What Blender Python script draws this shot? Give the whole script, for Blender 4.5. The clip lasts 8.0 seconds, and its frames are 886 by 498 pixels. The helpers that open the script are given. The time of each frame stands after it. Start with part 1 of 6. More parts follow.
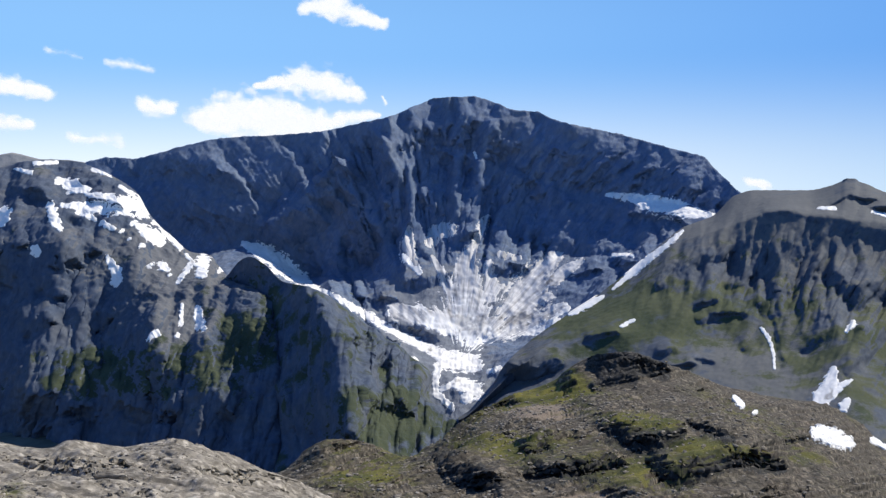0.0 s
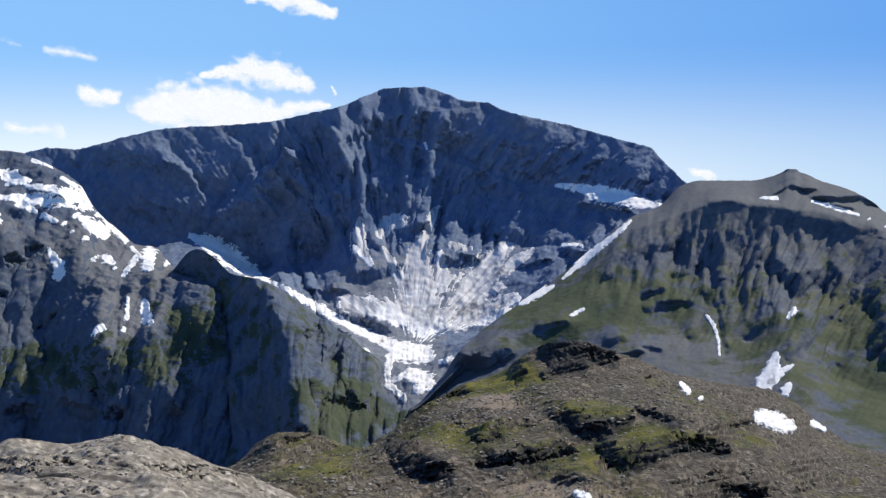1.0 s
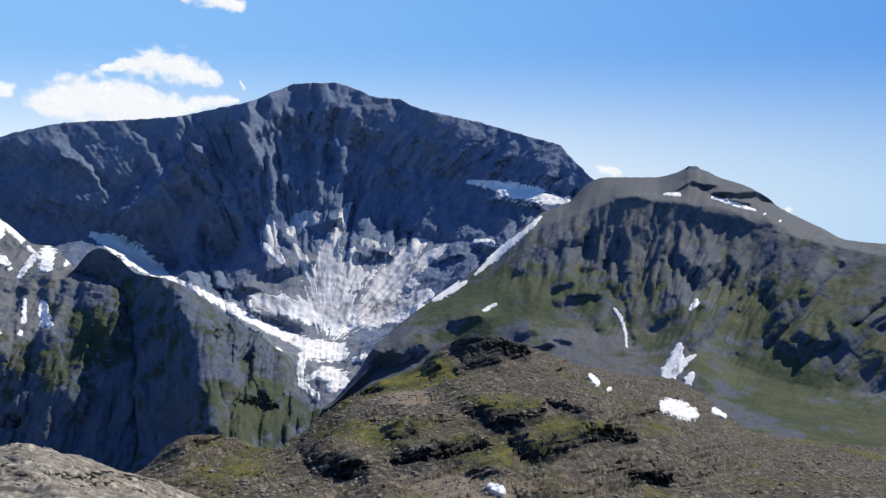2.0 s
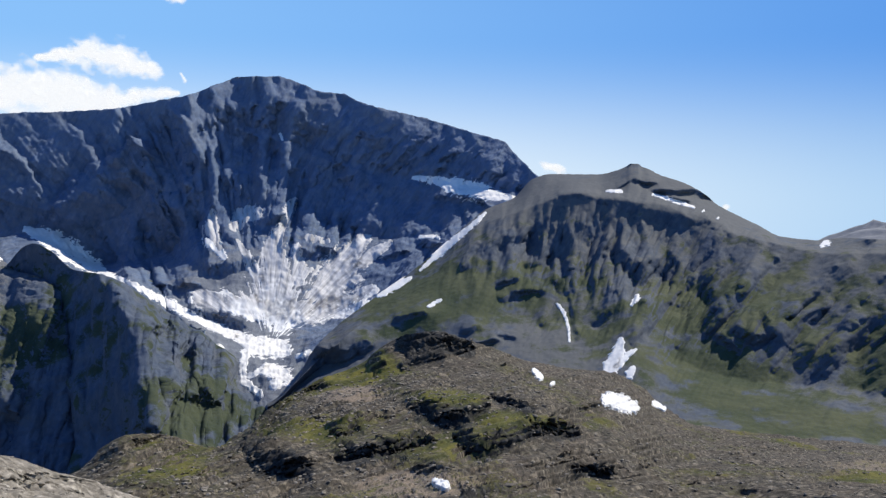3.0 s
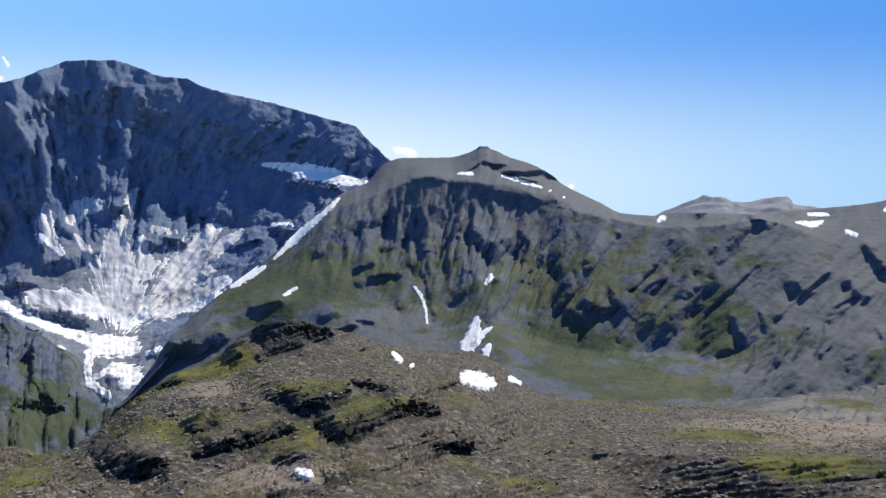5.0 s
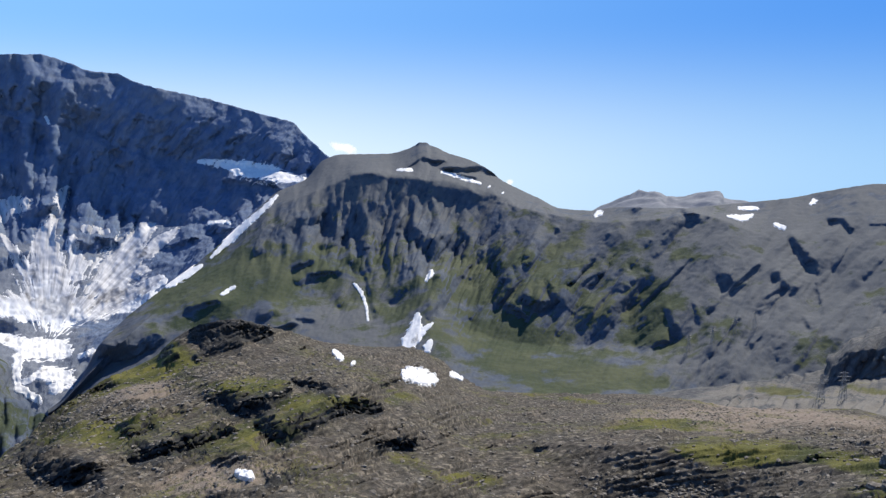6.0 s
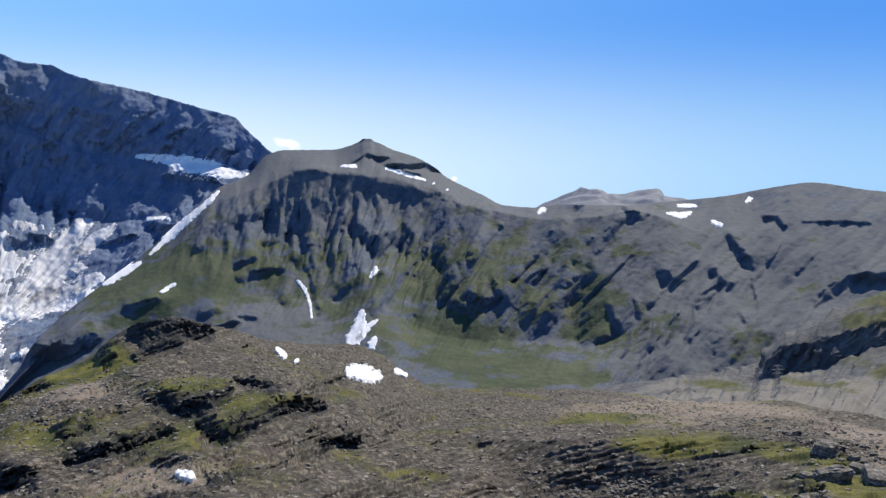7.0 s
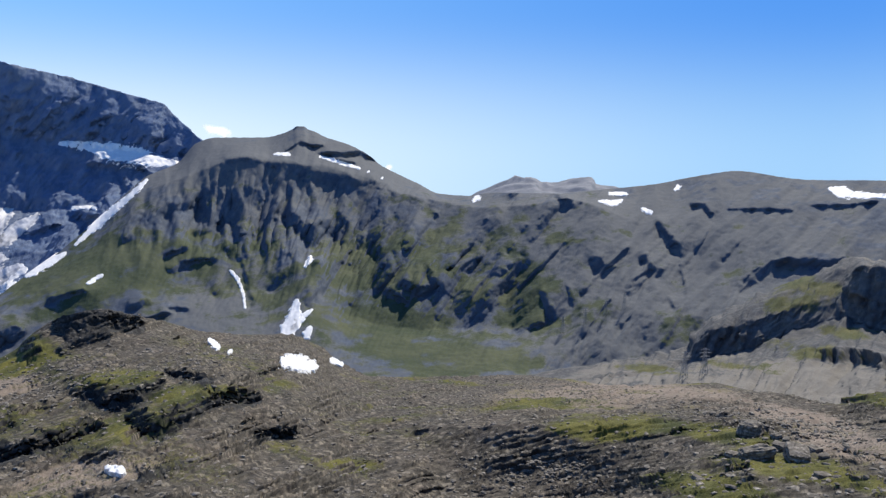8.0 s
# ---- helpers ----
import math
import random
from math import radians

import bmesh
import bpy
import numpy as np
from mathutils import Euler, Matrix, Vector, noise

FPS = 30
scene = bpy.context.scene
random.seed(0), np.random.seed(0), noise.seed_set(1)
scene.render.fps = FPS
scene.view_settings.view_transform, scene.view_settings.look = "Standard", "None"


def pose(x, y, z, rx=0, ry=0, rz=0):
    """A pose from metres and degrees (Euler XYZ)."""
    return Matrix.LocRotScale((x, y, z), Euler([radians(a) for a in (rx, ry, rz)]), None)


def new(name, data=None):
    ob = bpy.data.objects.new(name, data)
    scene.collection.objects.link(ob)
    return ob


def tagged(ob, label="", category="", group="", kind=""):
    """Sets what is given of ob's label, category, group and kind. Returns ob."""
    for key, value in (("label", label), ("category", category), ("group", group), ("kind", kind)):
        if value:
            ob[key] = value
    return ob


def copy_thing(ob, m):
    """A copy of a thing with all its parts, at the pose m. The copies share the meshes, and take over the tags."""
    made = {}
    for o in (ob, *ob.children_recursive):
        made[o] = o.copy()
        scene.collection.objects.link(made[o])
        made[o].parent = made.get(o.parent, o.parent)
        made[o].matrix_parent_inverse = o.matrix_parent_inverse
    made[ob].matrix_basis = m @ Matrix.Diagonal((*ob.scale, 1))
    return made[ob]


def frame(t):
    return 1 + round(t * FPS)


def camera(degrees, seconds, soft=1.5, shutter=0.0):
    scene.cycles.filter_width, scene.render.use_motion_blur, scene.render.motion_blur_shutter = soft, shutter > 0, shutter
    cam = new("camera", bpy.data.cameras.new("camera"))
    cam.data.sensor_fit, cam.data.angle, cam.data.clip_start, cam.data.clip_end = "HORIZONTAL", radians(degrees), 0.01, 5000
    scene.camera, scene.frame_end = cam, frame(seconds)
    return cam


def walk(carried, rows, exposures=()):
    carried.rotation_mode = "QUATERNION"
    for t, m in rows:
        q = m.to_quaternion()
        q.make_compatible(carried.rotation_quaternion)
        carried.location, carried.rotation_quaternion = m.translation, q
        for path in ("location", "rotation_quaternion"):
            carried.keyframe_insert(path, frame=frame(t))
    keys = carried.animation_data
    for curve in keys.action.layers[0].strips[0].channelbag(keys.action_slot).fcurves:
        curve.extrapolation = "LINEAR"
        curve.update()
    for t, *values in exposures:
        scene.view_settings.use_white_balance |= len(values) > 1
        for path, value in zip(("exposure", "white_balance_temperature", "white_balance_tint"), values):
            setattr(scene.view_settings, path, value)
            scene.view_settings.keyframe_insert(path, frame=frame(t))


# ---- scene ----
# ---- camera: stands on a summit and pans to the right ----
cam = camera(55.70, 8.0, soft=1.35)
EYE = 760.0
ROWS = [
    (0.0, 0.00, -6.30, -0.50), (0.5, 1.46, -6.54, -0.54), (1.0, 3.36, -6.95, -0.46), (1.5, 6.63, -7.18, -0.39),
    (2.0, 9.35, -7.21, -0.20), (3.5, 15.33, -7.48, 0.42), (4.0, 18.14, -7.14, 0.12), (4.5, 20.66, -7.98, -0.16),
    (6.0, 27.22, -8.81, -0.33), (6.5, 28.86, -9.09, -0.08), (7.0, 31.06, -9.04, 0.25), (7.5, 33.26, -9.47, 0.47),
    (8.0, 35.54, -9.80, 0.63),
]
walk(cam, [(t, pose(0, 0, EYE, 0, 0, -yaw) @ pose(0, 0, 0, 90 + pitch) @ pose(0, 0, 0, 0, 0, roll)) for t, yaw, pitch, roll in ROWS],
     exposures=[(0.0, 0.0), (1.0, -0.04), (2.0, -0.09), (3.5, -0.03), (4.5, 0.06), (8.0, 0.12)])

# ---- light ----
SUN_AZ, SUN_EL = 62.0, 44.5
sun_way = Vector((math.sin(radians(SUN_AZ)) * math.cos(radians(SUN_EL)), math.cos(radians(SUN_AZ)) * math.cos(radians(SUN_EL)), math.sin(radians(SUN_EL))))
world = bpy.data.worlds.new("sky")
scene.world = world
world.use_nodes = True
wn = world.node_tree.nodes
sky = wn.new("ShaderNodeTexSky")
sky.sky_type = "NISHITA"
sky.sun_disc = False
sky.sun_elevation = radians(SUN_EL)
sky.sun_rotation = radians(SUN_AZ)
sky.altitude = 2600.0
sky.air_density, sky.dust_density, sky.ozone_density = 1.0, 0.0, 3.0
wl = world.node_tree.links
way_in = wn.new("ShaderNodeTexCoord")
split = wn.new("ShaderNodeSeparateXYZ")
low = wn.new("ShaderNodeMath")
low.operation = "MAXIMUM"
low.inputs[1].default_value = 0.012
join = wn.new("ShaderNodeCombineXYZ")
wl.new(way_in.outputs["Generated"], split.inputs[0])
wl.new(split.outputs[2], low.inputs[0])
wl.new(split.outputs[0], join.inputs[0])
wl.new(split.outputs[1], join.inputs[1])
wl.new(low.outputs[0], join.inputs[2])
wl.new(join.outputs[0], sky.inputs["Vector"])
soft_sky = wn.new("ShaderNodeGamma")
soft_sky.inputs["Gamma"].default_value = 0.05
tint = wn.new("ShaderNodeMix")
tint.data_type, tint.blend_type = "RGBA", "MULTIPLY"
tint.inputs[0].default_value = 1.0
height = wn.new("ShaderNodeMapRange")
height.interpolation_type = "SMOOTHSTEP"
height.inputs["From Min"].default_value, height.inputs["From Max"].default_value = -0.075, 0.12
wl.new(split.outputs[2], height.inputs["Value"])
hue = wn.new("ShaderNodeMix")
hue.data_type = "RGBA"
hue.inputs[6].default_value = (1.18, 1.45, 1.74, 1)
hue.inputs[7].default_value = (0.32, 0.76, 1.58, 1)
wl.new(height.outputs["Result"], hue.inputs[0])
deep = wn.new("ShaderNodeMix")
deep.data_type = "RGBA"
deep.inputs[7].default_value = (0.13, 0.32, 0.82, 1)
zenith = wn.new("ShaderNodeMapRange")
zenith.interpolation_type = "SMOOTHSTEP"
zenith.inputs["From Min"].default_value, zenith.inputs["From Max"].default_value = 0.13, 0.45
wl.new(split.outputs[2], zenith.inputs["Value"])
wl.new(zenith.outputs["Result"], deep.inputs[0])
wl.new(hue.outputs[2], deep.inputs[6])
wl.new(deep.outputs[2], tint.inputs[7])
wl.new(sky.outputs["Color"], soft_sky.inputs["Color"])
wl.new(soft_sky.outputs[0], tint.inputs[6])
# the sky pales towards the bright clouds and deepens away from them
aside = wn.new("ShaderNodeVectorMath")
aside.operation = "DOT_PRODUCT"
aside.inputs[1].default_value = (math.sin(radians(-30)), math.cos(radians(-30)), 0.0)
wl.new(way_in.outputs["Generated"], aside.inputs[0])
paling = wn.new("ShaderNodeMapRange")
either = wn.new("ShaderNodeMath")
either.operation = "ABSOLUTE"
wl.new(aside.outputs["Value"], either.inputs[0])
wl.new(either.outputs[0], paling.inputs["Value"])
bend = wn.new("ShaderNodeMath")
bend.operation, bend.inputs[1].default_value = "POWER", 1.5
wl.new(paling.outputs["Result"], bend.inputs[0])
cast = wn.new("ShaderNodeMix")
cast.data_type = "RGBA"
cast.inputs[6].default_value = (0.47, 0.66, 0.84, 1)
cast.inputs[7].default_value = (1.50, 1.27, 1.05, 1)
wl.new(bend.outputs[0], cast.inputs[0])
whole = wn.new("ShaderNodeMix")
whole.data_type, whole.blend_type = "RGBA", "MULTIPLY"
whole.inputs[0].default_value = 1.0
wl.new(tint.outputs[2], whole.inputs[6])
wl.new(cast.outputs[2], whole.inputs[7])
wl.new(whole.outputs[2], wn["Background"].inputs["Color"])
wn["Background"].inputs["Strength"].default_value = 0.56
lamp = bpy.data.lights.new("sun", "SUN")
lamp.energy, lamp.angle, lamp.color = 4.7, radians(0.53), (1.0, 0.945, 0.83)
sun = new("sun", lamp)
sun.matrix_world = Matrix.Translation((0, 0, 3000)) @ sun_way.to_track_quat("Z", "Y").to_matrix().to_4x4()

# ---- noise ----
rng = np.random.RandomState(7)
PERM = rng.permutation(256)
PERM = np.concatenate([PERM, PERM, PERM])
GRAD = rng.normal(size=(256, 3))
GRAD /= np.linalg.norm(GRAD, axis=1)[:, None]
GX, GY, GZ = (np.ascontiguousarray(GRAD[:, k], dtype=np.float32) for k in range(3))
PERM = PERM.astype(np.int32)


def perlin(x, y, z):
    """Gradient noise, about -0.6 to 0.6, on arrays."""
    x, y, z = np.broadcast_arrays(np.asarray(x), np.asarray(y), np.asarray(z))
    parts = []
    for q in (x, y, z):
        whole = np.floor(q)
        parts.append(((whole.astype(np.int32)) & 255, (q - whole).astype(np.float32)))
    (xi, xf), (yi, yf), (zi, zf) = parts
    u, v, w = (q * q * q * (q * (q * 6 - 15) + 10) for q in (xf, yf, zf))
    out = 0.0
    for a in (0, 1):
        pa, dx, wx = PERM[xi + a], xf - a, (u if a else 1 - u)
        for b in (0, 1):
            pb, dy, wy = PERM[pa + yi + b], yf - b, wx * (v if b else 1 - v)
            for c in (0, 1):
                k = PERM[pb + zi + c]
                out = out + (GX[k] * dx + GY[k] * dy + GZ[k] * (zf - c)) * (wy * (w if c else 1 - w))
    return out


def fbm(x, y, z, octaves=5, gain=0.5):
    total, amp = 0.0, 1.0
    for i in range(octaves):
        total = total + amp * perlin(x + 17.3 * i, y - 9.1 * i, z + 5.7 * i)
        x, y, z, amp = x * 2.03, y * 2.03, z * 2.03, amp * gain
    return total


def ridged(x, y, z, octaves=4, gain=0.5):
    """Sharp crests near 1, broad hollows near 0."""
    total, amp, norm = 0.0, 1.0, 0.0
    for i in range(octaves):
        total = total + amp * (1 - np.minimum(1, 2.2 * np.abs(perlin(x + 31.7 * i, y + 11.9 * i, z - 7.3 * i))))
        norm += amp
        x, y, z, amp = x * 2.1, y * 2.1, z * 2.1, amp * gain
    return total / norm


def smooth(a, b, x):
    s = np.clip((x - a) / (b - a), 0, 1)
    return s * s * (3 - 2 * s)


def curve(points, az, k):
    """The k-th number of the control points along the azimuth, smoothly."""
    p = sorted(points)
    xs, ys = np.array([q[0] for q in p]), np.array([q[k] for q in p])
    h, d = np.diff(xs), np.diff(ys) / np.maximum(np.diff(xs), 1e-6)
    m = np.zeros(len(xs))
    same = d[:-1] * d[1:] > 0
    m[1:-1] = np.where(same, 2 * d[:-1] * d[1:] / np.where(same, d[:-1] + d[1:], 1), 0)
    m[0], m[-1] = 0, 0
    i = np.clip(np.searchsorted(xs, az) - 1, 0, len(xs) - 2)
    t = np.clip((az - xs[i]) / np.maximum(h[i], 1e-6), 0, 1)
    return (ys[i] * (1 + 2 * t) * (1 - t) ** 2 + ys[i + 1] * t * t * (3 - 2 * t)
            + h[i] * t * (1 - t) * (m[i] * (1 - t) - m[i + 1] * t))


# ---- materials ----
def node(tree, kind, **values):
    n = tree.nodes.new(kind)
    for key, value in values.items():
        n.inputs[key].default_value = value
    return n


def noise_node(tree, coords, scale, detail=6.0, rough=0.6):
    n = node(tree, "ShaderNodeTexNoise", Scale=scale, Detail=detail, Roughness=rough)
    tree.links.new(coords, n.inputs["Vector"])
    return n.outputs["Fac"]


def mix_node(tree, fac, a, b):
    n = tree.nodes.new("ShaderNodeMix")
    n.data_type = "RGBA"
    for value, socket in ((fac, n.inputs[0]), (a, n.inputs[6]), (b, n.inputs[7])):
        if isinstance(value, (tuple, float, int)):
            socket.default_value = value
        else:
            tree.links.new(value, socket)
    return n.outputs[2]


def range_node(tree, value, a, b, lo=0.0, hi=1.0):
    n = node(tree, "ShaderNodeMapRange", **{"From Min": a, "From Max": b, "To Min": lo, "To Max": hi})
    n.interpolation_type = "SMOOTHSTEP"
    tree.links.new(value, n.inputs["Value"])
    return n.outputs["Result"]


def math_node(tree, how, a, b):
    n = tree.nodes.new("ShaderNodeMath")
    n.operation = how
    for i, value in enumerate((a, b)):
        if isinstance(value, (float, int)):
            n.inputs[i].default_value = value
        else:
            tree.links.new(value, n.inputs[i])
    return n.outputs[0]


def begin(name, rough=0.9):
    m = bpy.data.materials.new(name)
    m.use_nodes = True
    tree = m.node_tree
    bsdf = tree.nodes["Principled BSDF"]
    bsdf.inputs["Roughness"].default_value = rough
    bsdf.inputs["Specular IOR Level"].default_value = 0.2
    coords = tree.nodes.new("ShaderNodeTexCoord").outputs["Object"]
    return m, tree, bsdf, coords


def attr(tree, name):
    n = tree.nodes.new("ShaderNodeAttribute")
    n.attribute_name = name
    return n.outputs["Fac"]


def ground_material(name, rock_a, rock_b, scree, grass_a, grass_b, size, bump=1.0, strata=0.0, blocks=0.0, contrast=0.12, calm=1.0, fall=None, swell=None):
    """Rock with scree and grass where the mesh says so. size: metres of the coarsest grain."""
    m, tree, bsdf, coords = begin(name)
    big = noise_node(tree, coords, 1.0 / (size * 6), 5)
    mid = noise_node(tree, coords, 1.0 / size, 8, 0.65)
    fine = noise_node(tree, coords, 6.0 / size, 6, 0.7)
    rock = mix_node(tree, range_node(tree, mid, 0.5 - contrast, 0.5 + contrast), rock_a, rock_b)
    rock = mix_node(tree, range_node(tree, big, 0.4, 0.7, 0.0, 0.45), rock, scree)
    if strata:
        lay = tree.nodes.new("ShaderNodeMapping")
        lay.vector_type = "TEXTURE"
        lay.inputs["Scale"].default_value = (7.0, 1.0, 1.0)
        lay.inputs["Rotation"].default_value = (0.0, 0.15, radians(-14))
        tree.links.new(coords, lay.inputs["Vector"])
        band = noise_node(tree, lay.outputs[0], 1.0 / strata, 5, 0.6)
        dark = tuple(0.55 * c for c in rock_a[:3]) + (1.0,)
        rock = mix_node(tree, range_node(tree, band, 0.54, 0.64, 0.0, 0.85), rock, dark)
    if blocks:
        cells = node(tree, "ShaderNodeTexVoronoi", Scale=1.0 / blocks)
        bent = tree.nodes.new("ShaderNodeMapping")
        bent.inputs["Rotation"].default_value = (0.5, -0.35, 0.3)
        bent.inputs["Scale"].default_value = (0.55, 0.8, 1.3)
        tree.links.new(coords, bent.inputs["Vector"])
        tree.links.new(bent.outputs[0], cells.inputs["Vector"])
        tone = tree.nodes.new("ShaderNodeSeparateColor")
        tree.links.new(cells.outputs["Color"], tone.inputs[0])
        rock = mix_node(tree, range_node(tree, tone.outputs[0], 0.2, 0.9, 0.0, 0.55), rock, tuple(min(1.0, 1.35 * c) for c in rock_b[:3]) + (1.0,))
        rock = mix_node(tree, range_node(tree, cells.outputs["Distance"], 0.45, 0.8, 0.0, 0.6), rock, tuple(0.35 * c for c in rock_a[:3]) + (1.0,))
    drawn = None
    if fall:
        along = tree.nodes.new("ShaderNodeMapping")
        along.vector_type = "TEXTURE"
        along.inputs["Scale"].default_value = (1.0, 3.6, 3.6)
        along.inputs["Rotation"].default_value = (0.0, radians(fall[1]), radians(-fall[0]))
        tree.links.new(coords, along.inputs["Vector"])
        drawn = noise_node(tree, along.outputs[0], 0.9 / size, 9, 0.70)
        rock = mix_node(tree, range_node(tree, drawn, 0.54, 0.68, 0.0, 0.7), rock, tuple(1.35 * c for c in rock_b[:3]) + (1.0,))
        rock = mix_node(tree, range_node(tree, drawn, 0.48, 0.33, 0.0, 0.6), rock, tuple(0.6 * c for c in rock_a[:3]) + (1.0,))
    broken = node(tree, "ShaderNodeTexNoise", Scale=0.8 / size, Detail=7.0, Roughness=0.6)
    broken.noise_type = "RIDGED_MULTIFRACTAL"
    broken.normalize = True
    tree.links.new(coords, broken.inputs["Vector"])
    # Hollows of this relief are darkened, shade worked into the colour.
    rock = mix_node(tree, range_node(tree, broken.outputs["Fac"], 0.0, 0.22, 0.6 * calm, 0.0), rock, tuple(0.45 * c for c in rock_a[:3]) + (1.0,))
    pale = mix_node(tree, range_node(tree, fine, 0.35, 0.7, 0.0, 0.6), scree, rock_b)
    grain = math_node(tree, "ADD", math_node(tree, "MULTIPLY", mid, 0.5), math_node(tree, "MULTIPLY", fine, 0.5))
    s = math_node(tree, "ADD", attr(tree, "scree"), math_node(tree, "SUBTRACT", grain, 0.5))
    col = mix_node(tree, range_node(tree, s, 0.4, 0.6), rock, pale)
    green = mix_node(tree, range_node(tree, big, 0.35, 0.65), grass_a, grass_b)
    green = mix_node(tree, range_node(tree, fine, 0.45, 0.8, 0.0, 0.5), green, rock_a)
    g = math_node(tree, "ADD", attr(tree, "grass"), math_node(tree, "MULTIPLY", math_node(tree, "SUBTRACT", grain, 0.5), 1.6))
    col = mix_node(tree, range_node(tree, g, 0.38, 0.66), col, green)
    col = mix_node(tree, range_node(tree, fine, 0.3, 0.75, 0.0, 0.35 * calm), col, tuple(0.5 * c for c in rock_a[:3]) + (1.0,))
    tree.links.new(col, bsdf.inputs["Base Color"])
    b1 = node(tree, "ShaderNodeBump", Strength=0.5 * bump, Distance=0.15 * size)
    tree.links.new(mid, b1.inputs["Height"])
    b0 = node(tree, "ShaderNodeBump", Strength=0.8 * bump * (calm if swell is None else swell), Distance=0.3 * size)
    tree.links.new(broken.outputs["Fac"], b0.inputs["Height"])
    if drawn:
        b3 = node(tree, "ShaderNodeBump", Strength=bump, Distance=0.35 * size)
        tree.links.new(drawn, b3.inputs["Height"])
        tree.links.new(b3.outputs[0], b0.inputs["Normal"])
    tree.links.new(b0.outputs[0], b1.inputs["Normal"])
    b2 = node(tree, "ShaderNodeBump", Strength=0.8 * bump, Distance=0.06 * size)
    tree.links.new(fine, b2.inputs["Height"])
    tree.links.new(b1.outputs[0], b2.inputs["Normal"])
    tree.links.new(b2.outputs[0], bsdf.inputs["Normal"])
    return m


def plain_material(name, a, b, size, rough=0.8, bump=0.5, metal=0.0):
    m, tree, bsdf, coords = begin(name, rough)
    n = noise_node(tree, coords, 1.0 / size, 6, 0.6)
    tree.links.new(mix_node(tree, range_node(tree, n, 0.3, 0.7), a, b), bsdf.inputs["Base Color"])
    bsdf.inputs["Metallic"].default_value = metal
    bp = node(tree, "ShaderNodeBump", Strength=bump, Distance=0.2 * size)
    tree.links.new(n, bp.inputs["Height"])
    tree.links.new(bp.outputs[0], bsdf.inputs["Normal"])
    return m


# Blue airlight over the far, shaded slopes is mixed into these rock colours.
MASSIF = ground_material("massif_rock_airlit", (0.118, 0.178, 0.300, 1), (0.182, 0.218, 0.286, 1), (0.20, 0.212, 0.235, 1), (0.05, 0.07, 0.02, 1), (0.08, 0.09, 0.035, 1), 30.0, 0.45, contrast=0.25, calm=0.3, fall=(5, 25))
RIDGE = ground_material("ridge_slate_airlit", (0.080, 0.105, 0.150, 1), (0.130, 0.142, 0.160, 1), (0.134, 0.136, 0.134, 1), (0.054, 0.070, 0.030, 1), (0.100, 0.109, 0.052, 1), 22.0, 0.24, contrast=0.28, calm=0.35, fall=(32, 30))
SHOULDER = ground_material("shoulder_rock_airlit", (0.066, 0.094, 0.150, 1), (0.118, 0.138, 0.178, 1), (0.160, 0.160, 0.160, 1), (0.036, 0.050, 0.024, 1), (0.070, 0.082, 0.042, 1), 18.0, 0.35, contrast=0.35, calm=0.3, fall=(-10, 15))
HILL = ground_material("hill_rock", (0.080, 0.086, 0.098, 1), (0.165, 0.158, 0.145, 1), (0.212, 0.192, 0.162, 1), (0.072, 0.080, 0.022, 1), (0.125, 0.118, 0.042, 1), 9.0, 0.6, contrast=0.3, calm=0.5, fall=(50, 10))
KNOLL = ground_material("knoll_rock", (0.046, 0.041, 0.035, 1), (0.238, 0.204, 0.155, 1), (0.292, 0.228, 0.178, 1), (0.060, 0.069, 0.016, 1), (0.158, 0.146, 0.030, 1), 3.2, 1.5, 0.0, 1.5, contrast=0.11, swell=0.5)
# Same rock as the knoll; shade on the crag faces darkens this colour.
CRAG_SHADED = ground_material("crag_rock_shaded", (0.026, 0.026, 0.027, 1), (0.105, 0.100, 0.092, 1), (0.11, 0.10, 0.09, 1), (0.05, 0.056, 0.016, 1), (0.10, 0.092, 0.026, 1), 2.4, 1.3, contrast=0.2)
OUTCROP = ground_material("outcrop_rock", (0.21, 0.185, 0.15, 1), (0.58, 0.52, 0.435, 1), (0.44, 0.39, 0.325, 1), (0.09, 0.095, 0.025, 1), (0.15, 0.135, 0.05, 1), 1.8, 1.5, 2.4, 0.0, contrast=0.14, calm=0.8)
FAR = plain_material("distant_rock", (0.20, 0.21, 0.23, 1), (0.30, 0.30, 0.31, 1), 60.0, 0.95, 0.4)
SNOW = plain_material("old_snow", (0.84, 0.82, 0.79, 1), (0.95, 0.925, 0.89, 1), 14.0, 0.6, 0.12)
FIRN, tree, bsdf, coords = begin("dirty_firn", 0.7)
drawn = tree.nodes.new("ShaderNodeCombineXYZ")
tree.links.new(math_node(tree, "MULTIPLY", attr(tree, "fan"), 0.42), drawn.inputs[0])
tree.links.new(math_node(tree, "MULTIPLY", attr(tree, "out"), 0.35), drawn.inputs[1])
streak = noise_node(tree, drawn.outputs[0], 1.0, 7, 0.66)
patchy = noise_node(tree, coords, 1 / 110.0, 5, 0.55)
firn = mix_node(tree, range_node(tree, streak, 0.30, 0.64), (0.33, 0.325, 0.33, 1), (0.70, 0.69, 0.695, 1))
clean = math_node(tree, "ADD", patchy, math_node(tree, "MULTIPLY", math_node(tree, "SUBTRACT", 4.4, attr(tree, "out")), 0.14))
tree.links.new(mix_node(tree, range_node(tree, clean, 0.52, 0.80, 0.0, 0.82), firn, (0.90, 0.90, 0.90, 1)), bsdf.inputs["Base Color"])
VALLEY = plain_material("valley_ground", (0.10, 0.10, 0.07, 1), (0.20, 0.19, 0.15, 1), 90.0, 0.95, 0.5)
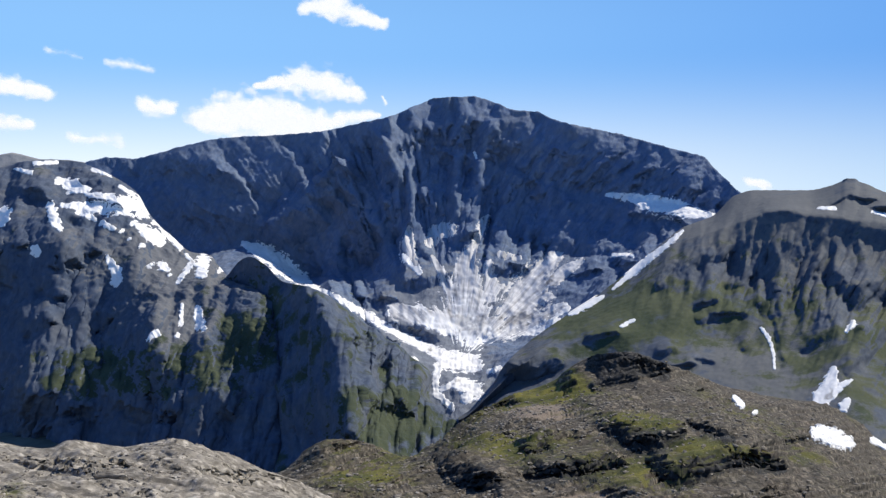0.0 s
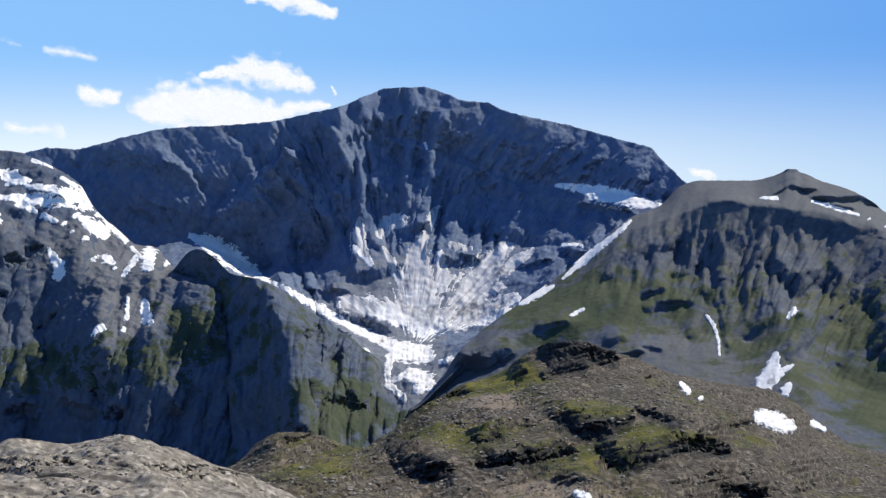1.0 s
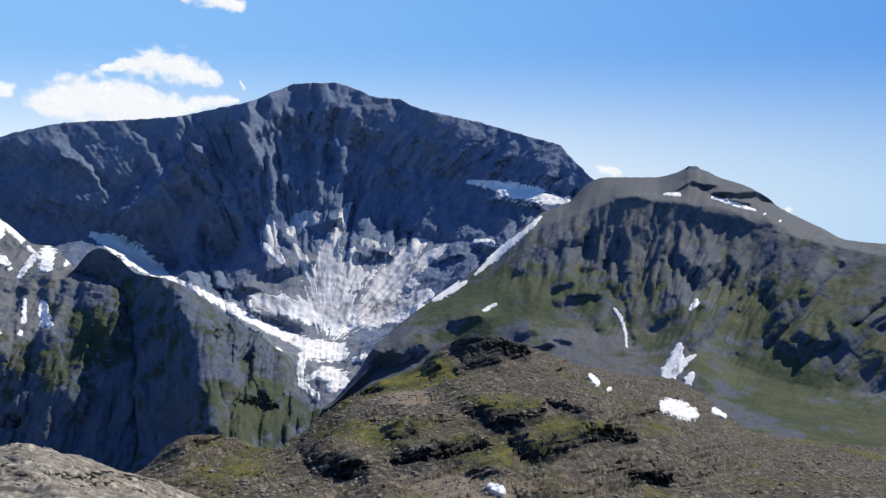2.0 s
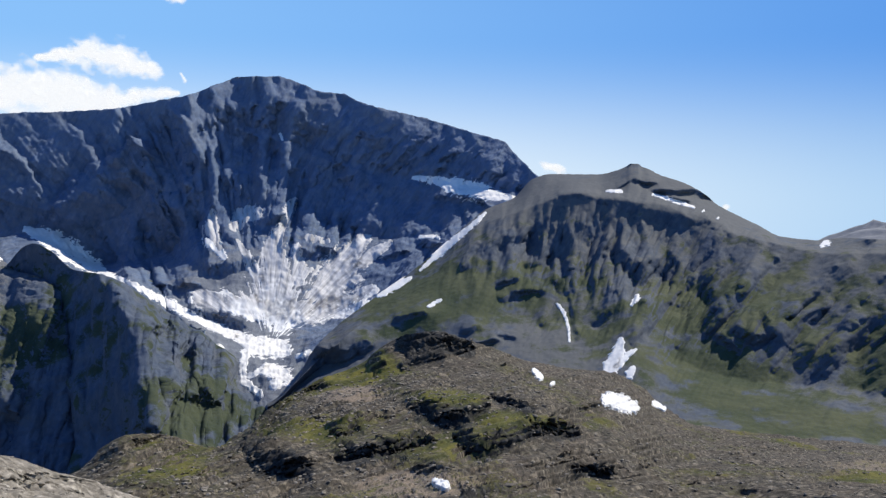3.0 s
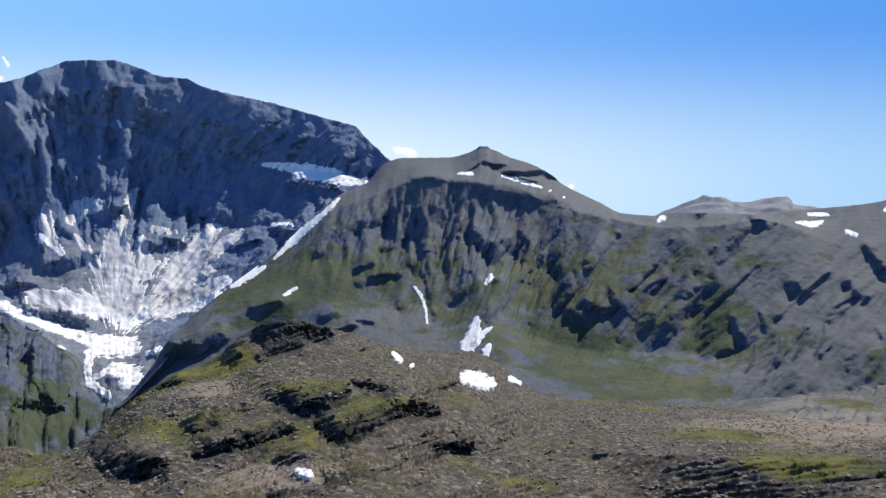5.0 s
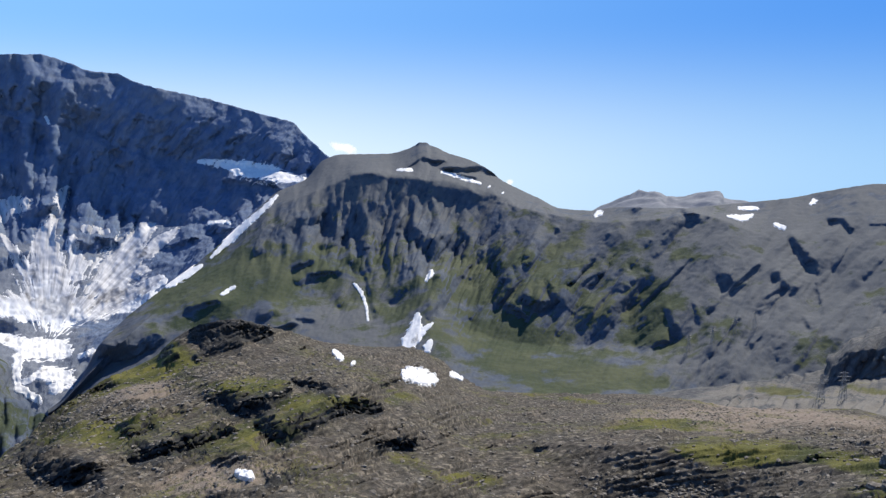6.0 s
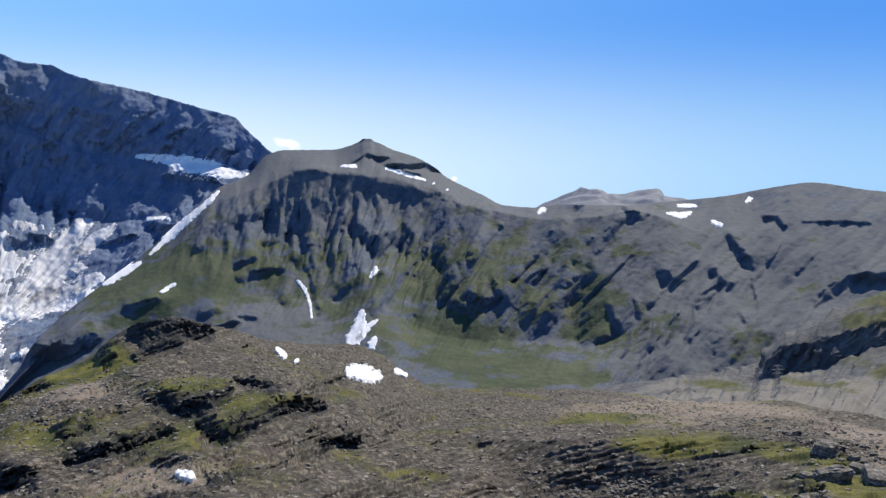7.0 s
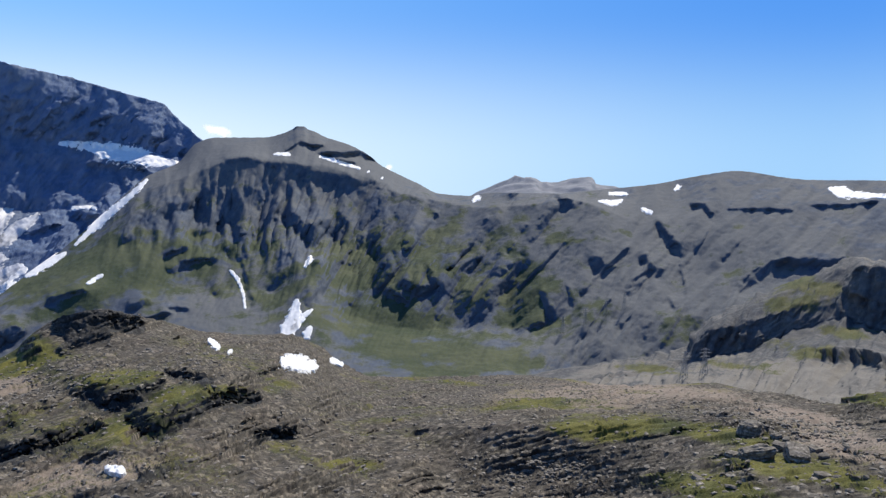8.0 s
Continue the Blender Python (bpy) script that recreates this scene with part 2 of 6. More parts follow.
STEEL = plain_material("galvanised_steel", (0.25, 0.26, 0.27, 1), (0.36, 0.37, 0.38, 1), 3.0, 0.5, 0.1, 0.7)


# ---- land forms ----
def place(az, el, r):
    """World place at an azimuth and elevation (degrees) seen from the eye, r metres away on the plan."""
    a = np.radians(az)
    return np.stack([r * np.sin(a), r * np.cos(a), EYE + r * np.tan(np.radians(el))], -1)


def sheet(name, pts, keep=None, attributes=(), material=None, closed=False, cells=None):
    """A mesh over a grid of points."""
    n, k = pts.shape[:2]
    idx = np.arange(n * k).reshape(n, k)
    if closed:
        idx = np.concatenate([idx, idx[:1]])
    quads = np.stack([idx[:-1, :-1], idx[1:, :-1], idx[1:, 1:], idx[:-1, 1:]], -1).reshape(-1, 4)
    co = pts.reshape(-1, 3)
    if keep is not None or cells is not None:
        quads = quads[cells.reshape(-1) if cells is not None else keep.reshape(-1)[quads].any(1)]
        used = np.unique(quads)
        back = np.zeros(n * k, dtype=np.int64)
        back[used] = np.arange(len(used))
        quads, co = back[quads], co[used]
    else:
        used = slice(None)
    me = bpy.data.meshes.new(name)
    me.vertices.add(len(co))
    me.vertices.foreach_set("co", np.ascontiguousarray(co, dtype=np.float32).reshape(-1))
    me.loops.add(quads.size)
    me.loops.foreach_set("vertex_index", quads.astype(np.int32).reshape(-1))
    me.polygons.add(len(quads))
    me.polygons.foreach_set("loop_start", np.arange(0, quads.size, 4, dtype=np.int32))
    me.polygons.foreach_set("use_smooth", np.ones(len(quads), dtype=bool))
    me.update(calc_edges=True)
    for key, values in attributes:
        me.attributes.new(key, "FLOAT", "POINT").data.foreach_set("value", values.reshape(-1)[used].astype(np.float32))
    if material:
        me.materials.append(material)
    return new(name, me)


def normals(pts):
    """Unit normals of a grid, upwards."""
    du, dv = np.gradient(pts, axis=0), np.gradient(pts, axis=1)
    n = np.cross(dv, du)
    n /= np.linalg.norm(n, axis=-1)[..., None] + 1e-9
    return n * np.where(n[..., 2:] < 0, -1, 1)


def stroke(az, el, nodes):
    """How far inside a stroke of varying half-width (degrees) each place lies: 1 on its line, 0 at its edge."""
    best = np.full(az.shape, -9.0)
    if len(nodes) == 1:
        nodes = [nodes[0], nodes[0]]
    for (a0, e0, w0), (a1, e1, w1) in zip(nodes[:-1], nodes[1:]):
        da, de = a1 - a0, e1 - e0
        t = np.clip(((az - a0) * da + (el - e0) * de) / max(da * da + de * de, 1e-9), 0, 1)
        d = np.hypot(az - a0 - t * da, el - e0 - t * de)
        best = np.maximum(best, 1 - d / (w0 + t * (w1 - w0)))
    return best


def blobs(az, el, spots):
    """Soft sum of ellipses (azimuth, elevation, half-width, half-height, strength)."""
    total = np.zeros(az.shape)
    for a, e, wa, we, s in spots:
        total += s * np.exp(-((az - a) / wa) ** 2 - ((el - e) / we) ** 2)
    return total


class Land:
    """A land form seen from the eye: rows of control curves from its foot to its crest and down its back."""

    def __init__(self, az0, az1, n_az, rows, steps, back=(), waist=0.0, seen=-90.0):
        self.az = np.linspace(az0, az1, n_az)
        self.seen = seen
        self.marks = []
        r = [curve(c, self.az, 2) for c in rows]
        z = [EYE + q * np.tan(np.radians(curve(c, self.az, 1))) for c, q in zip(rows, r)]
        crest = len(rows) - 1
        for dr, dz in back:
            r.append(r[crest] + dr)
            z.append(z[crest] + dz)
        R, Z = [], []
        for i, n in enumerate(steps):
            t = np.arange(n)[None, :] / n
            R.append(r[i][:, None] * (1 - t) + r[i + 1][:, None] * t)
            Z.append(z[i][:, None] * (1 - t) + z[i + 1][:, None] * t)
        R.append(r[-1][:, None])
        Z.append(z[-1][:, None])
        R, Z = np.concatenate(R, 1), np.concatenate(Z, 1)
        self.front = sum(steps[:crest])
        for _ in range(int(waist)):
            for q in (R, Z):
                mid = q.copy()
                mid[:, 1:-1] = 0.25 * q[:, :-2] + 0.5 * q[:, 1:-1] + 0.25 * q[:, 2:]
                mid[:, self.front] = q[:, self.front]
                q[:] = mid
        a = np.radians(self.az)[:, None]
        self.pts = np.stack([R * np.sin(a), R * np.cos(a), Z], -1)
        self.base = self.pts.copy()
        self.nor = normals(self.base)
        self.mean = float(R[:, :self.front].mean())
        self.u = self.mean * a + 0 * R
        run = np.hypot(np.diff(R, axis=1), np.diff(Z, axis=1))
        self.v = np.concatenate([np.zeros((len(self.az), 1)), np.cumsum(run, 1)], 1)
        self.v -= self.v[:, self.front:self.front + 1]
        self.hold, self.cut = np.ones(R.shape), np.zeros(R.shape)
        self.angles()

    def angles(self):
        p = self.pts - np.array([0, 0, EYE])
        flat = np.hypot(p[..., 0], p[..., 1])
        self.A, self.E = np.degrees(np.arctan2(p[..., 0], p[..., 1])), np.degrees(np.arctan2(p[..., 2], flat))

    def settle(self, sweeps=1):
        """Spread each column's points evenly over the shape as it now is, and take its normals anew."""
        f = self.front + 1
        p = self.pts[:, :f]
        step = np.linalg.norm(np.diff(p, axis=1), axis=-1)
        self.angles()
        turn = np.abs(np.diff(self.E[:, :f], axis=1))
        far_off = np.linalg.norm(p[:, 1:] - np.array([0, 0, EYE]), axis=-1)
        s = np.cumsum((turn + 0.25 * np.degrees(step / far_off)) * np.where(self.E[:, 1:f] > self.seen, 1.0, 0.08), 1)
        s = np.concatenate([np.zeros((len(s), 1)), s], 1)
        slots = np.stack([np.interp(np.linspace(0, q[-1], f), q, np.arange(f)) for q in s])
        for _ in range(24):
            slots[1:-1] = 0.25 * slots[:-2] + 0.5 * slots[1:-1] + 0.25 * slots[2:]
        low = np.minimum(slots.astype(int), f - 2)
        t = slots - low
        rows = np.arange(len(s))[:, None]
        for q in (self.pts, self.v, self.hold, self.cut):
            part_of = t[..., None] if q.ndim == 3 else t
            q[:, :f] = q[rows, low] * (1 - part_of) + q[rows, low + 1] * part_of
        self.base = self.pts.copy()
        self.nor = normals(self.base)
        self.angles()

    def mark(self, amount, *nodes):
        """Note a line along which the slope is steeper (amount 0 to 1) or gentler (below 0)."""
        self.marks.append((amount, nodes))

    def carve(self, broken, slant, wide, reach=3.0, ragged=0.7, turn=0.035, side=0.014, least=0.25, gain=1.7, across=0.5, ledge=0.02, tilt=0.03):
        """Shape cliffs and ledges along the lines noted: there the range grows slower with height and the face turns aside,
        and the ground all round makes up for it as smoothly as it can. broken, slant: how broken the rock is, and the lean of its
        ribs, by azimuth and elevation; wide: degrees from rib to rib."""
        f = self.front + 1
        A, E = self.A[:, :f], self.E[:, :f]
        step = self.az[1] - self.az[0]
        high = np.arange(E.min(), E.max(), 0.05)
        p = self.pts - np.array([0, 0, EYE])
        away = np.log(np.hypot(p[..., 0], p[..., 1]))[:, :f]
        order = np.argsort(E, axis=1)
        L = np.stack([np.interp(high, e[o], l[o]) for e, l, o in zip(E, away, order)])
        rise = np.clip(np.gradient(L, 0.05, axis=1), 0.0, 0.12)
        AA, EE = np.meshgrid(self.az, high, indexing="ij")
        lean = slant(AA, EE)
        aside = AA - lean * EE + 0.3 * wide * fbm(AA / wide / 1.5, EE / wide / 1.5, 7.7, 3)
        wob = fbm(aside / wide / 0.8, EE / wide / 2.2, 2.2, 6, 0.6) + 0.5 * fbm(AA / 0.35, EE / 0.35, 6.1, 4, 0.6)
        uneven = np.clip(0.85 + 1.1 * fbm(aside / 0.45, EE / 1.1, 9.3, 4, 0.6), least, 1.0)
        fluted = fbm(aside / wide, EE / wide / 4.0, 5.2, 6, 0.62)
        steep = np.zeros(AA.shape)
        for amount, nodes in self.marks:
            for (a0, e0, w0), (a1, e1, w1) in zip(nodes[:-1], nodes[1:]):
                pad_by = 2.2 * max(w0, w1)
                i0, i1 = np.searchsorted(self.az, (min(a0, a1) - pad_by, max(a0, a1) + pad_by))
                j0, j1 = np.searchsorted(high, (min(e0, e1) - pad_by, max(e0, e1) + pad_by))
                if i1 <= i0 or j1 <= j0:
                    continue
                box = (slice(i0, i1), slice(j0, j1))
                value = amount * uneven[box] * smooth(-0.1, 0.35, stroke(AA[box], EE[box], ((a0, e0, w0), (a1, e1, w1))) + ragged * 1.3 * wob[box])
                more = np.abs(value) > np.abs(steep[box])
                steep[box] = np.where(more, value, steep[box])
        much = broken(AA, EE) * (1 - np.clip(np.abs(steep), 0, 1))
        flute = np.clip(much * (smooth(tilt, tilt + 0.22, fluted) - 1.3 * smooth(-tilt, -tilt - 0.25, fluted)), -1.5, 1.0)
        fa, fe = -1 / np.hypot(1, lean), np.abs(lean) / np.hypot(1, lean)
        fe = np.where(np.abs(lean) > 1.5, -fe, fe)
        pull = lambda v, x, y: v * (np.abs(x) * turn + np.abs(y) * gain * rise)
        ge = np.where(steep > 0, -gain * steep * rise, -steep * ledge) + np.where(flute > 0, pull(flute, fa, fe) * fe, -flute * ledge)
        ga = -side * steep + pull(flute, fa, fe) * fa
        pad = (int(8 / step), 160)
        ge, ga = (np.pad(q, ((pad[0],) * 2, (pad[1],) * 2)) for q in (ge, ga))
        wa, we = 2 * np.pi * np.fft.fftfreq(ge.shape[0], step)[:, None], 2 * np.pi * np.fft.fftfreq(ge.shape[1], 0.05)[None, :]
        wave = (-1j * we * np.fft.fft2(ge) - 1j * across * wa * np.fft.fft2(ga)) / (we ** 2 + across * wa ** 2 + 1 / reach ** 2)
        shift = np.real(np.fft.ifft2(wave))[pad[0]:-pad[0], pad[1]:-pad[1]]
        by = np.exp(np.stack([np.interp(e, high, q) for e, q in zip(E, shift)]))
        self.cut[:, :f] = np.stack([np.interp(e, high, q) for e, q in zip(E, np.clip(steep + 0.5 * flute, 0, 1))])
        by = np.concatenate([by, np.repeat(by[:, -1:], self.pts.shape[1] - f, 1)], 1)
        self.pts = np.array([0, 0, EYE]) + p * by[..., None]
        self.base = self.pts.copy()
        self.nor = normals(self.base)
        self.angles()

    def guard(self, metres, least=0.15):
        """Hold the crest near its line."""
        self.hold = least + (1 - least) * smooth(0, metres, np.abs(self.v))

    def push(self, amount, held=True):
        self.pts += self.nor * (amount * (self.hold if held else 1.0))[..., None]

    def lift(self, amount):
        self.pts[..., 2] += amount

    def ribs(self, wide, deep, slant, mask=1.0, seed=0.0, octaves=3, long=7.0):
        """Slanting ribs and gullies; slant: degrees of azimuth for a degree of fall, by place."""
        a = self.A - slant * self.E + 0.35 * wide * fbm(self.A / wide / 2, self.E / wide / 2, seed, 3)
        f = ridged(a / wide, self.E / long, seed, octaves, 0.45) - 0.5
        self.push(deep * mask * f)
        return f

    def blades(self, wide, deep, slant, mask=1.0, seed=0.0, lit=0.64, long=4.0):
        """Slanting ribs with a short steep side and a long gentle one, starting and dying out along the fall."""
        a = (self.A - slant * self.E) / wide + 0.42 * fbm(self.A / wide / 2.4, self.E / wide / 2.4, seed, 5, 0.42)
        cell = np.floor(a)
        f = a - cell
        tri = np.where(f < 1 - lit, f / (1 - lit), (1 - f) / lit)
        amp = np.clip(0.55 + 1.9 * perlin(cell * 3.37 + 0.5, self.E / long + cell * 1.7, seed + 0.5), 0.0, 1.3)
        self.push(deep * mask * amp * (tri - 0.3))

    def blade(self, nodes, high, spread=2.6):
        """One rib along a falling line: steep on one side, easy on the other."""
        best = np.zeros(self.A.shape)
        bend = 0.18 * fbm(self.u / 70, self.v / 70, nodes[0][0], 4)
        for (a0, e0, w0), (a1, e1, w1) in zip(nodes[:-1], nodes[1:]):
            da, de = a1 - a0, e1 - e0
            t = ((self.A - a0) * da + (self.E - e0) * de) / (da * da + de * de)
            over = np.clip(t, 0, 1)
            t = np.clip(t, 0, 1)
            pa, pe = self.A - a0 - over * da, self.E - e0 - over * de
            d = np.hypot(pa, pe) / (w0 + t * (w1 - w0))
            side = np.where(da * pe - de * pa > 0, 1 / spread, 1.0)
            best = np.maximum(best, 1 - d * side + bend * np.minimum(d * 2, 1))
        self.push(high * np.clip(best, 0, 1) * smooth(0.01 * self.mean, 0.08 * self.mean, np.abs(self.v)), False)

    def craggy(self, size, high, octaves=3, seed=0.0, held=True):
        """Broken rock: sharp crests and hollows of one size and smaller."""
        p = self.base / size
        warp = 0.6 * fbm(p[..., 0] * 0.7, p[..., 1] * 0.7, p[..., 2] * 0.7 + seed, 2)
        self.push(high * (ridged(p[..., 0] + seed + warp, p[..., 1] - warp, p[..., 2] * 0.8 + warp, octaves, 0.5) - 0.5), held)

    def rough(self, size, high, octaves=5, gain=0.55, seed=0.0, held=True):
        p = self.base / size
        self.push(high * fbm(p[..., 0] + seed, p[..., 1] - seed, p[..., 2], octaves, gain), held)

    def crag(self, a, e, wide, tall, high, lean=0.0):
        """A rock step: bulges above a line, cut back below it."""
        s = (self.E - e - lean * (self.A - a)) / tall + 0.9 * fbm(self.A / wide * 1.8, self.E / wide * 1.8, a, 3, 0.45)
        f = np.where(s > 0, np.exp(-0.7 * s), -np.exp(0.4 * s)) * smooth(0, 0.25, np.abs(s))
        f = np.where(s > 0, f, f * 0.8)
        side = (self.A - a) / wide + 0.5 * fbm(self.A / wide * 1.5, self.E / wide * 1.5, e, 4, 0.6)
        win = np.exp(-np.abs(side) ** 3) * np.exp(-(s / 4.5) ** 2)
        self.push(high * f * win * smooth(0, 0.02 * self.mean, np.abs(self.v)), False)

    def build(self, name, material, grass=(), scree=(), low=0.0, grass_slope=0.62, scree_bias=0.0, label="", category="mountain", kind="", pieces=()):
        self.angles()
        n = normals(self.pts)
        slope = n[..., 2]
        wob = fbm(self.base[..., 0] / 70, self.base[..., 1] / 70, self.base[..., 2] / 70, 4)
        g = low + blobs(self.A, self.E, grass) + 0.75 * wob - 0.55 * smooth(grass_slope, grass_slope - 0.25, slope)
        s = scree_bias + blobs(self.A, self.E, scree) + 0.5 * wob - 0.9 * smooth(0.72, 0.5, slope)
        fields = (("grass", np.clip(g, 0, 1)), ("scree", np.clip(s, 0, 1)))
        free = np.ones((self.pts.shape[0] - 1, self.pts.shape[1] - 1), dtype=bool)
        cut = []
        for title, words, stuff, nodes in pieces:
            a, e = self.A[:-1, :-1], self.E[:-1, :-1]
            m = stroke(a, e, nodes) + 0.5 * fbm(a / 0.5, e / 0.5, nodes[0][0], 4)
            m[:, self.front:] = -1
            cut.append((title, words, stuff, free & (m > 0)))
            free &= m <= 0
        if not cut:
            return tagged(sheet(name, self.pts, attributes=fields, material=material), label, category, kind=kind)
        ob = sheet(name, self.pts, attributes=fields, material=material, cells=free)
        for title, words, stuff, mine in cut:
            if mine.sum() > 12:
                tagged(sheet(title, self.pts, attributes=fields, material=stuff or material, cells=mine), words).parent = ob
        return tagged(ob, label, category, kind=kind)


def snow(host, nodes, name="snow_patch", thick=1.3, ragged=0.30, grain=22.0, material=None, fine=4, drawn=False, label="patch of old white summer snow on a rocky slope"):
    """Snow lying on a land form along a stroke (azimuth, elevation, half-width)."""
    if len(nodes) == 1:
        (a, e, w), ragged = nodes[0], 1.5 * ragged
        nodes = [(a - 0.5 * w, e - 0.35 * w, 0.6 * w), (a + 0.6 * w, e + 0.3 * w, 0.8 * w)]
    pad = 2.2 * max(q[2] for q in nodes)
    a0, a1 = min(q[0] for q in nodes) - pad, max(q[0] for q in nodes) + pad
    e0, e1 = min(q[1] for q in nodes) - pad, max(q[1] for q in nodes) + pad
    inside = (host.A > a0) & (host.A < a1) & (host.E > e0) & (host.E < e1)
    inside[:, host.front + 1:] = False
    rows, cols = np.where(inside.any(1))[0], np.where(inside.any(0))[0]
    if not len(rows) or not len(cols):
        return None
    sub = host.pts[rows[0]:rows[-1] + 2, cols[0]:cols[-1] + 2]
    n, k = sub.shape[:2]
    x, y = np.linspace(0, n - 1, (n - 1) * fine + 1), np.linspace(0, k - 1, (k - 1) * fine + 1)
    i, j = np.minimum(x.astype(int), n - 2), np.minimum(y.astype(int), k - 2)
    fx, fy = (x - i)[:, None, None], (y - j)[None, :, None]
    g = lambda p, q: sub[np.ix_(i + p, j + q)]
    pts = g(0, 0) * (1 - fx) * (1 - fy) + g(1, 0) * fx * (1 - fy) + g(0, 1) * (1 - fx) * fy + g(1, 1) * fx * fy
    rel = pts - np.array([0, 0, EYE])
    flat = np.hypot(rel[..., 0], rel[..., 1])
    A, E = np.degrees(np.arctan2(rel[..., 0], rel[..., 1])), np.degrees(np.arctan2(rel[..., 2], flat))
    grain = min(grain, max(1.5, 0.04 * float(flat.mean()) * sum(q[2] for q in nodes) / len(nodes)))
    m = stroke(A, E, nodes) + ragged * 1.6 * fbm(pts[..., 0] / grain, pts[..., 1] / grain, pts[..., 2] / grain * 1.5, 5, 0.55)
    if drawn:
        fan, out_by = np.degrees(np.arctan2(A - 1.15, E + 13.95)), np.hypot(A - 1.15, E + 13.95)
        m += 0.7 * fbm(fan * 0.22, out_by * 0.5, 3.0, 5, 0.6)
    def soften(q, times):
        for _ in range(times):
            q[1:-1] = 0.25 * q[:-2] + 0.5 * q[1:-1] + 0.25 * q[2:]
            q[:, 1:-1] = 0.25 * q[:, :-2] + 0.5 * q[:, 1:-1] + 0.25 * q[:, 2:]
        return q

    bare = pts.copy()
    pts = soften(pts, 24)
    out = np.array([0, 0, 0.75]) - 0.65 * rel / np.linalg.norm(rel, axis=-1)[..., None]
    bump_up = np.maximum(((bare - pts) * out).sum(-1), 0)
    for _ in range(3):
        bump_up[1:-1] = np.maximum(bump_up[1:-1], np.maximum(bump_up[:-2], bump_up[2:]))
        bump_up[:, 1:-1] = np.maximum(bump_up[:, 1:-1], np.maximum(bump_up[:, :-2], bump_up[:, 2:]))
    lie = soften(bump_up, 5) * np.clip(m * 4, 0, 1) + thick * np.clip(m * 6, -5, 1)
    pts = pts + out * lie[..., None]
    keep = m > -0.3
    mark = np.where(keep, np.arange(keep.size).reshape(keep.shape) + 1, 0)
    while True:
        wide = mark.copy()
        wide[1:] = np.maximum(wide[1:], mark[:-1])
        wide[:-1] = np.maximum(wide[:-1], mark[1:])
        wide[:, 1:] = np.maximum(wide[:, 1:], wide[:, :-1])
        wide[:, :-1] = np.maximum(wide[:, :-1], wide[:, 1:])
        wide = np.where(keep, wide, 0)
        if (wide == mark).all():
            break
        mark = wide
    ids, counts = np.unique(mark[mark > 0], return_counts=True)
    for i, count in zip(ids, counts):
        if count > 14 and (m[mark == i] > 0.15).any():
            tagged(sheet(name, pts, mark == i, (("fan", fan), ("out", out_by)) if drawn else (), material or SNOW), label, "snow patch", "snow patches")


# valley floor out to the horizon
ring = np.concatenate([[1.0], np.geomspace(150, 4950, 60)])
turn = np.radians(np.linspace(0, 360, 181)[:-1])
disc = np.stack([ring[None, :] * np.sin(turn)[:, None], ring[None, :] * np.cos(turn)[:, None], np.zeros((180, 61))], -1)
disc[..., 2] = 25 * fbm(disc[..., 0] / 600, disc[..., 1] / 600, 0.3, 4) + 15
tagged(sheet("ground", disc, material=VALLEY, closed=True), "broad grey-green valley floor between rocky mountains", "ground", kind="structure")

